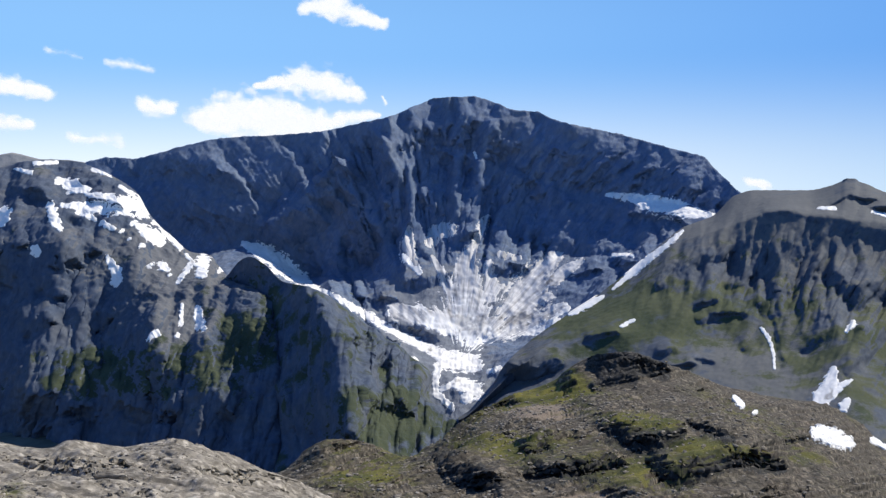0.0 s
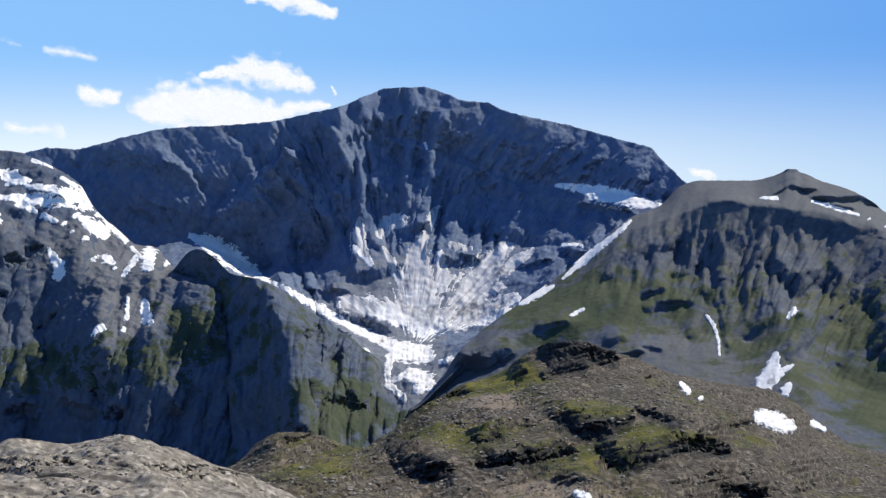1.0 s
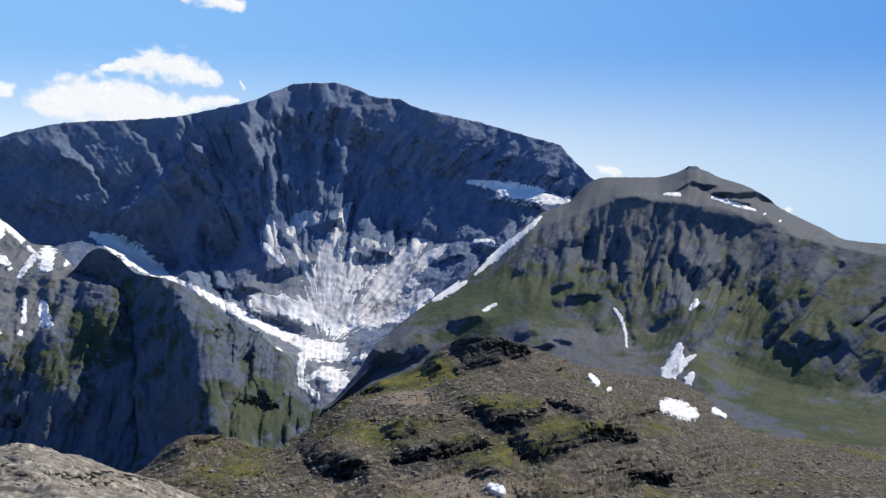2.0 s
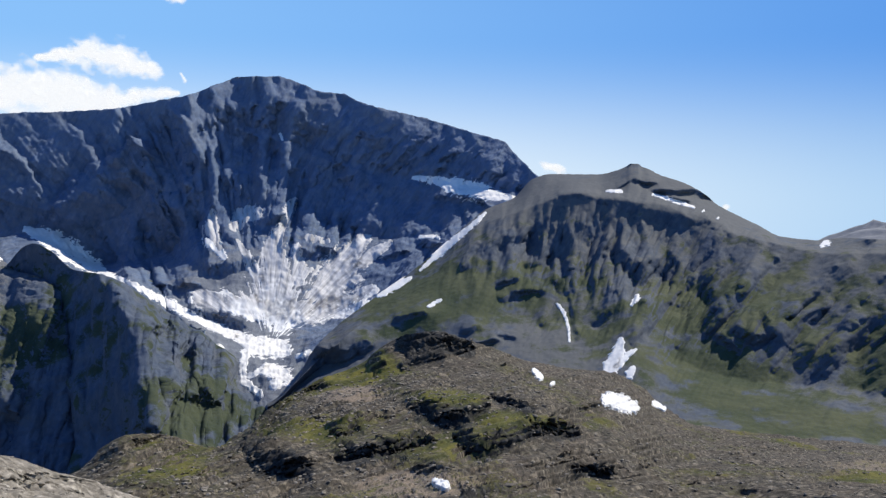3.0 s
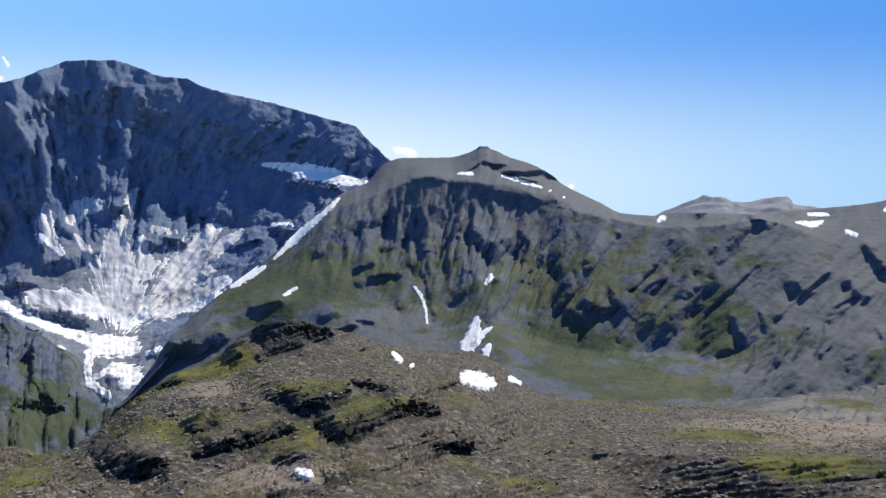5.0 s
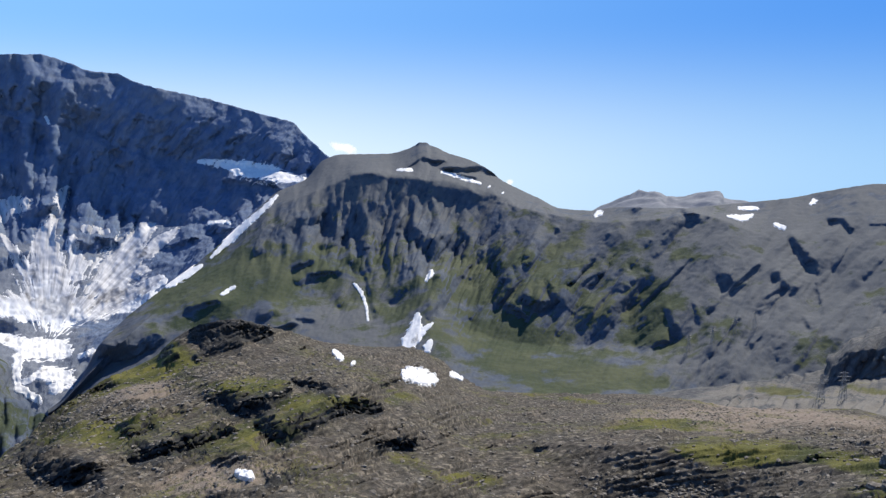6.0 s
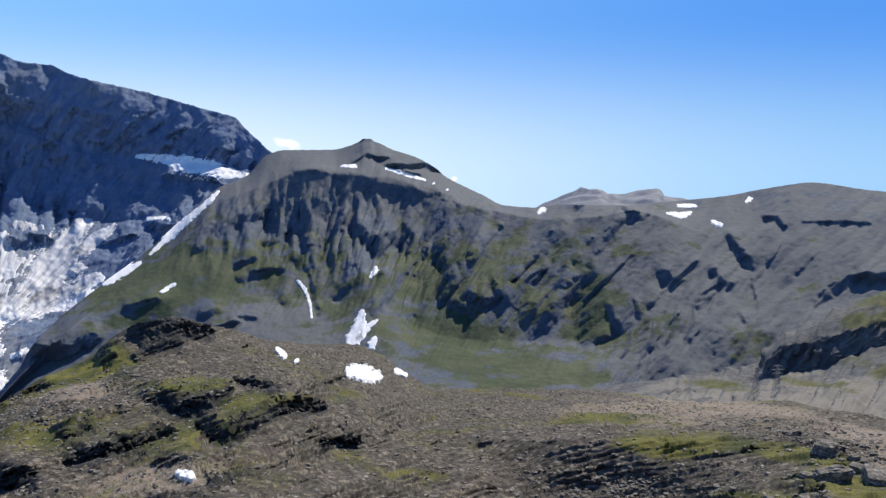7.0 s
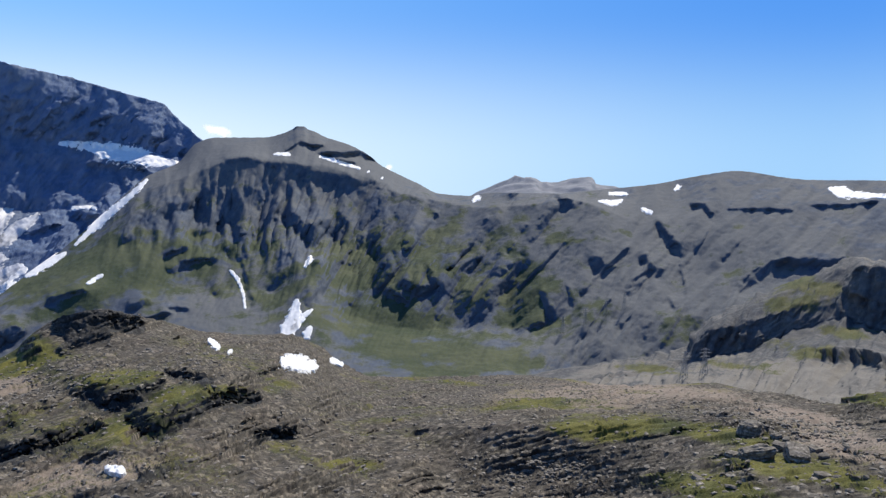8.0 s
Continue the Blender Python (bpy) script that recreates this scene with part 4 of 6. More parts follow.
# the long slate ridge with the pyramid
ridge = Land(1, 80, 1150, [
    [(0.45, -26.95, 1050), (16.22, -26.13, 1000), (36.41, -26.98, 950), (52.33, -24.10, 900), (66.02, -21.79, 900), (74.32, -19.78, 900)],
    [(0.53, -18.44, 1900), (4.50, -15.82, 1950), (9.93, -14.20, 1980), (15.94, -14.65, 1850), (23.03, -15.85, 1720), (28.27, -18.14, 1560), (34.67, -18.58, 1520), (40.29, -18.09, 1520), (46.21, -17.98, 1560), (51.91, -17.70, 1560), (65.35, -15.28, 1560), (73.59, -13.82, 1560)],
    [(0.53, -18.07, 1920), (4.50, -15.44, 1970), (8.38, -12.74, 2080), (12.18, -11.87, 2060), (17.69, -11.99, 2060), (22.90, -12.36, 2000), (26.13, -11.40, 1980), (29.10, -14.37, 1880), (32.25, -15.16, 1830), (34.64, -15.35, 1800), (37.43, -15.12, 1790), (40.21, -15.05, 1780), (44.12, -14.52, 1750), (47.92, -13.56, 1750), (51.67, -13.67, 1740), (58.70, -13.02, 1720), (65.06, -12.27, 1720), (73.27, -11.08, 1720)],
    [(0.53, -17.96, 1900), (4.50, -14.88, 1950), (8.38, -11.98, 2150), (12.15, -9.81, 2260), (15.79, -7.84, 2320), (18.28, -7.39, 2360), (19.33, -7.53, 2380), (22.74, -7.93, 2330), (25.97, -7.59, 2310), (28.37, -9.38, 2250), (30.69, -10.16, 2150), (33.82, -11.32, 2000), (37.36, -11.28, 2000), (39.69, -10.08, 2050), (42.38, -9.23, 2050), (47.78, -10.54, 1960), (51.49, -10.71, 1960), (58.44, -9.83, 1930), (64.73, -8.91, 1930), (72.91, -8.02, 1930)],
    [(0.53, -17.85, 1950), (4.50, -14.69, 2000), (8.37, -11.37, 2250), (12.50, -8.48, 2430), (15.75, -5.94, 2500), (17.52, -5.16, 2520), (19.24, -4.51, 2530), (21.93, -3.70, 2500), (23.92, -3.99, 2480), (27.94, -4.23, 2450), (29.94, -5.25, 2400), (32.24, -6.01, 2380), (35.34, -6.56, 2330), (38.07, -6.91, 2280), (41.92, -6.64, 2220), (43.81, -6.21, 2240), (49.50, -7.71, 2190), (54.78, -6.39, 2240), (63.49, -5.88, 2200), (72.60, -5.26, 2150)],
    [(0.53, -17.70, 2000), (2.92, -16.21, 2050), (4.10, -14.32, 2080), (5.67, -12.79, 2200), (8.37, -10.84, 2300), (10.64, -9.28, 2400), (12.49, -7.81, 2480), (14.31, -6.19, 2600), (16.08, -4.75, 2750), (17.91, -3.98, 2850), (19.19, -2.69, 2950), (20.38, -2.32, 2950), (23.53, -2.30, 2900), (24.80, -2.01, 2860), (25.36, -1.76, 2850), (25.67, -1.55, 2850), (26.11, -1.55, 2850), (26.40, -1.75, 2850), (26.77, -1.87, 2840), (27.52, -2.25, 2820), (29.20, -2.80, 2760), (30.52, -3.52, 2730), (31.27, -4.14, 2700), (32.56, -4.79, 2670), (33.86, -5.38, 2640), (35.22, -6.02, 2580), (37.43, -6.12, 2500), (37.28, -6.15, 2480), (39.21, -5.89, 2450), (43.23, -5.88, 2400), (44.55, -5.73, 2450), (49.72, -5.05, 2500), (52.20, -4.48, 2500), (54.97, -4.02, 2500), (57.36, -4.29, 2450), (58.69, -4.41, 2450), (63.34, -4.25, 2400), (72.46, -4.04, 2300)],
], [12, 50, 85, 90, 45, 12, 14], back=[(200, -70), (900, -600)], waist=3, seen=-18.5)
ridge.guard(80, 0.12)
fall = 0.62
steep = np.clip(blobs(ridge.A, ridge.E, [(22.36, -7.39, 4.5, 2.6, 1.2), (26.86, -7.07, 4, 2.4, 1.2), (31.47, -8.24, 3.5, 2.4, 1.1), (18.04, -6.56, 2.5, 1.5, 0.7)]), 0, 1) * smooth(110, 260, np.abs(ridge.v))
green = np.clip(blobs(ridge.A, ridge.E, [(29.89, -12.85, 5, 2.4, 1), (36.19, -12.07, 4, 3, 1), (17.23, -9.10, 5, 1.6, 0.5)]), 0, 1) * smooth(150, 350, np.abs(ridge.v))
ridge.mark(0.5, (21.01, -3.83, 0.18), (22.10, -3.77, 0.25), (23.56, -4.03, 0.32), (25.41, -4.41, 0.43), (26.90, -4.98, 0.57), (28.79, -5.37, 0.64), (30.32, -5.17, 0.43), (31.86, -5.74, 0.21))
ridge.mark(0.72, (19.68, -5.85, 0.32), (18.39, -6.93, 0.32), (17.34, -6.72, 0.43), (16.06, -7.96, 0.25), (15.49, -9.03, 0.14))
ridge.mark(0.72, (21.12, -6.06, 0.28), (20.34, -7.54, 0.35), (19.59, -8.45, 0.28), (18.86, -8.61, 0.25))
ridge.mark(0.72, (22.40, -5.89, 0.35), (21.81, -7.38, 0.43), (21.41, -8.50, 0.35), (20.99, -9.98, 0.21))
ridge.mark(0.72, (23.19, -4.03, 0.28), (22.97, -5.53, 0.32), (22.82, -7.03, 0.28), (22.33, -8.52, 0.25), (21.16, -10.36, 0.18))
ridge.mark(0.72, (24.85, -4.41, 0.21), (23.87, -6.29, 0.11), (23.46, -7.79, 0.14), (22.30, -9.65, 0.18), (21.71, -10.57, 0.18))
ridge.mark(0.72, (24.97, -7.62, 0.35), (26.08, -8.59, 0.64), (27.42, -8.22, 0.35), (26.64, -9.55, 0.35))
ridge.mark(0.72, (24.57, -8.57, 0.21), (24.16, -10.07, 0.18), (23.56, -11.57, 0.21))
ridge.mark(0.72, (24.92, -10.09, 0.21), (24.50, -11.60, 0.28), (23.73, -12.33, 0.28))
ridge.mark(0.72, (26.81, -10.89, 0.35), (26.79, -12.03, 0.28), (26.19, -13.54, 0.21))
ridge.mark(0.72, (26.33, -5.17, 0.21), (26.86, -7.46, 0.28))
ridge.mark(0.72, (28.39, -7.47, 0.18), (27.61, -8.99, 0.18))
ridge.mark(0.72, (17.15, -10.94, 0.28), (18.61, -10.45, 0.25), (20.06, -10.33, 0.21))
ridge.mark(0.72, (14.58, -13.15, 0.28), (15.65, -12.86, 0.28))
ridge.mark(0.72, (17.05, -13.32, 0.18), (18.12, -13.49, 0.14))
ridge.mark(0.72, (31.86, -5.93, 0.21), (31.28, -7.09, 0.14), (29.92, -8.62, 0.11))
ridge.mark(0.72, (34.57, -6.30, 0.28), (33.80, -7.85, 0.21), (33.03, -9.39, 0.18))
ridge.mark(0.72, (40.18, -6.03, 0.43), (39.44, -7.39, 0.18), (38.51, -9.33, 0.25), (38.14, -10.49, 0.35), (36.78, -11.29, 0.35), (36.20, -12.45, 0.50), (35.62, -13.62, 0.35), (35.24, -14.58, 0.21))
ridge.mark(0.72, (33.04, -12.29, 0.35), (33.83, -12.86, 0.43), (35.02, -12.47, 0.35), (34.61, -11.31, 0.28))
ridge.mark(0.72, (31.86, -12.86, 0.35), (33.05, -13.63, 0.21))
ridge.mark(0.72, (43.24, -6.07, 0.28), (44.02, -6.51, 0.43), (42.53, -7.51, 0.35), (42.17, -8.47, 0.28), (41.43, -9.65, 0.28), (41.07, -10.62, 0.50), (39.74, -12.00, 0.57), (38.98, -13.17, 0.57), (38.21, -14.15, 0.43), (37.23, -15.13, 0.21))
ridge.mark(0.72, (37.39, -12.82, 0.28), (36.82, -13.98, 0.28))
ridge.mark(0.72, (40.81, -15.23, 0.21), (42.57, -14.78, 0.18))
ridge.mark(0.72, (42.50, -12.68, 0.18), (43.13, -14.18, 0.35))
ridge.mark(0.72, (44.23, -12.23, 0.14), (44.54, -13.36, 0.14))
ridge.mark(0.72, (46.07, -10.44, 0.43), (46.67, -10.98, 0.43), (47.22, -10.57, 0.21))
ridge.mark(0.72, (49.24, -9.91, 0.28), (49.65, -10.63, 0.35), (48.96, -11.61, 0.43), (48.44, -12.40, 0.28))
ridge.mark(0.72, (50.24, -11.16, 0.21), (50.40, -10.78, 0.18))
ridge.mark(0.72, (50.04, -7.62, 0.21), (50.64, -8.52, 0.32), (51.23, -9.24, 0.32), (51.54, -9.66, 0.14))
ridge.mark(0.72, (51.58, -10.33, 0.07), (52.00, -11.79, 0.11), (52.07, -12.90, 0.07))
ridge.mark(0.72, (52.14, -6.29, 0.12), (52.85, -6.37, 0.19), (53.35, -6.90, 0.12))
ridge.mark(0.72, (54.45, -6.55, 0.06), (56.17, -6.46, 0.08), (58.18, -6.35, 0.10))
ridge.mark(0.72, (59.14, -6.01, 0.08), (61.39, -5.95, 0.15), (62.92, -5.65, 0.10))
ridge.mark(0.72, (56.46, -10.54, 0.35), (57.43, -9.74, 0.28), (59.10, -9.60, 0.32), (60.42, -9.67, 0.43), (61.35, -9.23, 0.25))
ridge.mark(0.72, (56.14, -10.93, 0.35), (55.50, -11.71, 0.21))
ridge.mark(0.72, (51.06, -12.60, 0.14), (51.27, -13.14, 0.14))
ridge.mark(0.72, (29.14, -9.77, 0.14), (27.96, -11.29, 0.14))
ridge.mark(0.72, (30.70, -9.01, 0.11), (29.13, -10.92, 0.11))
ridge.mark(0.72, (32.25, -10.17, 0.14), (30.68, -12.09, 0.14), (29.11, -13.60, 0.14))
ridge.mark(0.9, (24.89, -3.21, 0.07), (25.83, -2.63, 0.11), (26.78, -2.93, 0.14), (27.34, -2.81, 0.11))
ridge.mark(0.9, (27.17, -3.38, 0.11), (28.67, -3.36, 0.21), (30.15, -3.34, 0.28), (30.90, -3.70, 0.21))
ridge.mark(0.9, (27.93, -3.75, 0.11), (29.43, -3.99, 0.14))
ridge.mark(0.9, (25.43, -1.57, 0.14), (26.00, -1.57, 0.14))
ridge.mark(0.9, (29.92, -9.01, 0.14), (28.35, -10.91, 0.14), (27.17, -12.80, 0.18))
ridge.mark(0.9, (32.25, -7.47, 0.14), (30.69, -9.39, 0.18), (29.13, -11.31, 0.18))
ridge.mark(0.9, (34.97, -7.45, 0.18), (33.62, -9.39, 0.18), (32.25, -11.32, 0.18), (31.07, -12.86, 0.18))
ridge.mark(0.9, (38.48, -7.79, 0.14), (37.34, -9.74, 0.14), (35.79, -11.30, 0.18))
ridge.mark(0.9, (41.20, -8.12, 0.14), (40.08, -10.07, 0.18))
ridge.mark(0.9, (43.93, -9.19, 0.11), (42.44, -10.77, 0.14), (40.93, -12.35, 0.14))
ridge.mark(0.9, (48.10, -9.40, 0.14), (46.67, -10.98, 0.14), (45.21, -12.57, 0.18))
ridge.mark(0.9, (47.13, -12.85, 0.07), (46.05, -14.42, 0.11), (45.33, -15.59, 0.07))
ridge.mark(0.9, (49.04, -13.11, 0.07), (47.98, -14.68, 0.11))
ridge.mark(0.9, (50.18, -13.41, 0.07), (49.53, -15.32, 0.11))
ridge.mark(0.9, (53.46, -7.63, 0.11), (52.51, -9.53, 0.11))
ridge.mark(0.9, (55.60, -8.24, 0.11), (54.31, -9.78, 0.11))
ridge.mark(0.9, (15.57, -7.22, 0.14), (14.46, -8.98, 0.18))
ridge.mark(0.9, (18.28, -9.51, 0.18), (16.84, -10.00, 0.18))
ridge.mark(0.9, (20.78, -10.73, 0.18), (19.98, -12.56, 0.18))
ridge.mark(0.9, (21.89, -10.76, 0.14), (22.38, -13.41, 0.14))
ridge.mark(0.97, (4.50, -14.50, 0.50), (6.06, -14.67, 0.64), (7.81, -14.07, 0.50))
ridge.mark(0.97, (15.20, -14.15, 0.21), (17.01, -13.67, 0.21))
ridge.mark(0.97, (9.91, -12.32, 0.18), (11.80, -11.89, 0.18))
ridge.carve(lambda a, e: 0.06 + 0.37 * smooth(36, 44, a) + 1.4 * np.clip(blobs(a, e, [(23.0, -7.6, 6.5, 2.4, 1.0), (31.0, -10.0, 4.5, 3.0, 0.75), (38.0, -12.0, 4.0, 3.0, 0.45)]), 0, 1),
            lambda a, e: 0.25 + 0.6 * smooth(20, 32, a), 0.55, ragged=0.6, gain=2.0)
ridge.blades(2.4, 10, fall, steep, 31.0, 0.45, 5.0)
ridge.blades(2.2, 8, fall, green, 35.0, 0.6, 4.0)
ridge.angles()
ridge.blades(0.85, 7, fall, np.maximum(steep, 0.7 * green), 37.0, 0.5, 3.0)
ridge.rough(160, 4, 2, 0.5, 33.0)
ridge.blades(0.7, 3.5, 0.45, smooth(41, 45, ridge.A) * smooth(-8.5, -10, ridge.E), 36.0, 0.5, 4.0)
ridge.angles()
ridge.settle()
ridge.blades(0.42, 2.0, 0.62, 0.02 + 0.9 * np.clip(np.maximum(steep, green), 0, 1), 34.0, 0.5, 1.5)
ridge.craggy(46, 1.2, 3, 38.0)
ridge.rough(16, 1.3, 4, 0.6, 39.0, False)
ridge.angles()
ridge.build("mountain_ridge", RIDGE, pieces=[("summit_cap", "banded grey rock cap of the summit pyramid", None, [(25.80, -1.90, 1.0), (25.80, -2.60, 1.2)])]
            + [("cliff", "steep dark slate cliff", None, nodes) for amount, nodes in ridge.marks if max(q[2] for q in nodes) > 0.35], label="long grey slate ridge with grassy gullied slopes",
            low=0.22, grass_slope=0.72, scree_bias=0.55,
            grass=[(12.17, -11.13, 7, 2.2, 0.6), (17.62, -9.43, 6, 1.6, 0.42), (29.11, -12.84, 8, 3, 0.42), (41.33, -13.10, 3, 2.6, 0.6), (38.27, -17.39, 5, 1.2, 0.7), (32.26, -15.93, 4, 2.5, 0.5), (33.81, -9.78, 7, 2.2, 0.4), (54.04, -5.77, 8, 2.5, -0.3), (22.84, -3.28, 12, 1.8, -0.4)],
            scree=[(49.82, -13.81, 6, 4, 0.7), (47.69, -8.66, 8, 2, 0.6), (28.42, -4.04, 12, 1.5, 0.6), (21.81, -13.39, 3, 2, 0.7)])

# the cliffed hill across the valley
hill = Land(36, 82, 560, [
    [(38.36, -21.88, 700), (48.32, -21.31, 700), (59.21, -19.31, 650), (65.65, -18.24, 650), (76.32, -15.96, 600)],
    [(38.32, -19.65, 980), (45.08, -18.98, 980), (50.10, -18.78, 960), (55.57, -17.67, 930), (60.77, -17.69, 850), (65.48, -16.60, 800), (76.13, -14.51, 800)],
    [(38.31, -19.46, 1100), (45.07, -18.68, 1100), (48.92, -18.15, 1080), (51.89, -17.34, 1090), (55.49, -16.60, 1090), (58.92, -15.84, 1080), (62.15, -14.79, 1070), (64.23, -13.92, 1060), (75.77, -11.57, 1060)],
    [(38.31, -19.35, 1130), (45.06, -18.46, 1140), (48.91, -17.89, 1150), (51.13, -17.11, 1190), (52.23, -16.76, 1200), (53.67, -16.36, 1210), (55.43, -15.71, 1215), (57.14, -15.05, 1215), (58.79, -14.15, 1220), (60.40, -13.47, 1220), (61.98, -12.87, 1215), (62.97, -13.23, 1190), (64.19, -13.48, 1180), (75.81, -11.87, 1180)],
    [(38.31, -19.31, 1140), (45.05, -18.27, 1150), (48.89, -17.56, 1165), (51.12, -16.86, 1205), (52.21, -16.46, 1215), (53.79, -14.41, 1235), (55.30, -13.98, 1240), (57.00, -13.27, 1245), (58.66, -12.53, 1250), (60.28, -12.04, 1255), (61.85, -11.35, 1255), (62.63, -9.46, 1235), (63.82, -9.55, 1230), (75.34, -8.02, 1230)],
    [(38.31, -19.28, 1150), (45.04, -18.16, 1160), (46.59, -17.77, 1170), (48.88, -17.45, 1180), (51.11, -16.67, 1215), (52.20, -16.28, 1230), (53.78, -14.19, 1260), (54.90, -13.32, 1280), (56.92, -12.12, 1310), (58.56, -11.25, 1330), (60.14, -10.32, 1345), (61.68, -9.41, 1350), (62.61, -9.18, 1340), (63.80, -9.35, 1330), (67.63, -8.62, 1330), (75.27, -7.43, 1330)],
], [10, 40, 50, 70, 50, 10, 14], back=[(80, -10), (300, -250)], waist=0, seen=-19.0)
hill.guard(25, 0.25)
hill.rough(70, 5, 3, 0.5, 43.0)
hill.angles()
hill.ribs(1.1, 12, 0.5, smooth(46, 47, hill.A), 41.0, 2, 3.0)
hill.angles()
hill.crag(*[(62.50, -15.02)][0], 2.2, 0.5, 9)
hill.settle()
hill.blades(0.6, 9, 0.1, smooth(0.6, 0.42, hill.nor[..., 2]), 46.0, 0.5, 1.0)
hill.push((0.5 + 4.5 * smooth(0.8, 0.5, hill.nor[..., 2])) * (ridged(hill.base[..., 0] / 16, hill.base[..., 1] / 16, hill.base[..., 2] / 13, 3, 0.5) - 0.5))
hill.rough(6, 0.6, 3, 0.6, 45.0, False)
hill.angles()
hill.build("hill", HILL, scree_bias=0.35, category="hill", label="low hill with dark cliff bands and grassy ledges",
           grass=[(59.86, -10.95, 3, 0.7, 0.8), (57.95, -12.21, 3, 0.6, 0.7), (59.87, -15.02, 3, 0.6, 0.9), (56.55, -16.48, 3, 0.4, 0.7), (50.39, -17.29, 2.5, 0.35, 0.8), (62.05, -13.69, 2, 0.4, 0.8)], scree=[(62.33, -16.77, 6, 0.9, 0.9), (55.59, -18.03, 8, 0.6, 0.7)])

# distant peaks behind the col
far = Land(30, 60, 240, [
    [(24.56, -8.95, 2900), (61.54, -7.81, 2900)],
    [(24.56, -8.95, 3900), (35.36, -8.22, 3900), (37.66, -6.11, 3900), (38.81, -5.55, 3900), (40.15, -4.99, 3900), (41.67, -4.81, 3900), (42.25, -5.10, 3900), (43.77, -5.07, 3900), (45.46, -4.88, 3900), (45.74, -5.32, 3900), (51.21, -5.89, 3900), (61.48, -7.12, 3900)],
], [60, 10, 10], back=[(200, -100), (600, -500)], waist=0)
far.craggy(260, 40, 3, 3.0, False)
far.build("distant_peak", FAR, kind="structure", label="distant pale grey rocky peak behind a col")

# foreground: knoll, saddle and the brown ridge to the right
fore = Land(-38, 76, 1420, [
    [(-36.39, -26.31, 110), (-11.71, -30.60, 120), (0.42, -30.25, 140), (8.53, -30.03, 130), (23.52, -28.30, 120), (36.52, -33.74, 120), (65.88, -29.70, 110), (75.25, -26.85, 100)],
    [(-35.94, -20.92, 150), (-22.53, -23.68, 150), (-11.46, -24.02, 200), (0.48, -23.49, 240), (8.47, -23.33, 230), (16.14, -22.98, 220), (20.00, -24.40, 218), (24.15, -26.20, 215), (32.27, -26.63, 235), (35.99, -26.63, 264), (38.88, -26.57, 268), (44.59, -26.26, 266), (47.77, -25.65, 258), (50.49, -25.36, 220), (53.55, -25.33, 185), (65.16, -23.27, 160), (74.46, -20.94, 150)],
    [(-35.80, -19.15, 180), (-22.42, -21.72, 220), (-11.39, -21.94, 300), (-7.46, -21.13, 310), (-3.50, -21.65, 320), (0.50, -20.99, 320), (4.50, -20.24, 330), (8.44, -19.77, 340), (14.20, -19.98, 310), (19.67, -18.98, 330), (24.00, -19.30, 390), (28.24, -20.80, 400), (32.26, -21.57, 360), (36.33, -21.92, 320), (44.39, -21.42, 300), (52.10, -20.58, 300), (56.45, -19.88, 290), (61.94, -19.57, 290), (64.70, -18.75, 260), (73.91, -16.53, 230)],
    [(-35.75, -18.55, 200), (-22.39, -21.05, 260), (-11.37, -21.24, 340), (-8.21, -19.65, 350), (-3.88, -20.56, 370), (0.12, -19.54, 390), (3.31, -17.88, 430), (8.41, -16.66, 450), (10.71, -15.65, 470), (15.24, -16.15, 460), (19.59, -16.53, 480), (25.00, -17.20, 520), (28.26, -18.95, 560), (32.26, -19.71, 520), (40.33, -19.59, 540), (48.22, -19.49, 500), (54.56, -18.69, 480), (59.18, -18.97, 400), (61.86, -18.73, 380), (64.60, -17.76, 350), (73.77, -15.33, 300)],
    [(-35.73, -18.25, 220), (-22.35, -20.38, 300), (-13.66, -21.05, 340), (-11.35, -20.70, 360), (-9.77, -19.56, 370), (-8.19, -18.85, 380), (-5.45, -19.23, 390), (-3.87, -19.90, 400), (-2.49, -20.52, 400), (-1.08, -19.89, 420), (0.52, -18.62, 450), (2.52, -17.33, 480), (4.50, -16.38, 500), (7.62, -15.20, 520), (8.78, -14.23, 520), (10.69, -13.35, 520), (12.57, -13.17, 530), (15.19, -13.78, 560), (17.03, -14.29, 590), (19.19, -15.07, 620), (22.33, -15.40, 650), (24.68, -15.51, 680), (26.98, -16.42, 700), (28.28, -17.42, 720), (30.66, -18.49, 740), (33.87, -18.51, 760), (37.09, -18.48, 770), (40.29, -18.24, 780), (44.27, -18.39, 780), (46.62, -18.51, 760), (50.08, -18.45, 720), (54.49, -17.80, 680), (57.37, -17.99, 600), (61.80, -18.09, 500), (63.04, -17.41, 450), (64.53, -17.03, 420), (71.12, -15.24, 380), (73.62, -14.12, 350)],
], [10, 110, 100, 110, 8, 16], back=[(40, -30), (500, -420)], waist=3, seen=-27.5)
fore.guard(14, 0.35)


def lumps(land, size, high, seed, octaves=3, long=1.0, strike=31):
    """Sharp-crested humps, drawn out along the strike of the rock."""
    c, k = math.cos(radians(strike)), math.sin(radians(strike))
    x, y, z = (land.base[..., i] / size for i in range(3))
    land.push(high * (ridged((c * x + k * y) / long + seed, c * y - k * x, z * 1.5, octaves, 0.45) - 0.55))


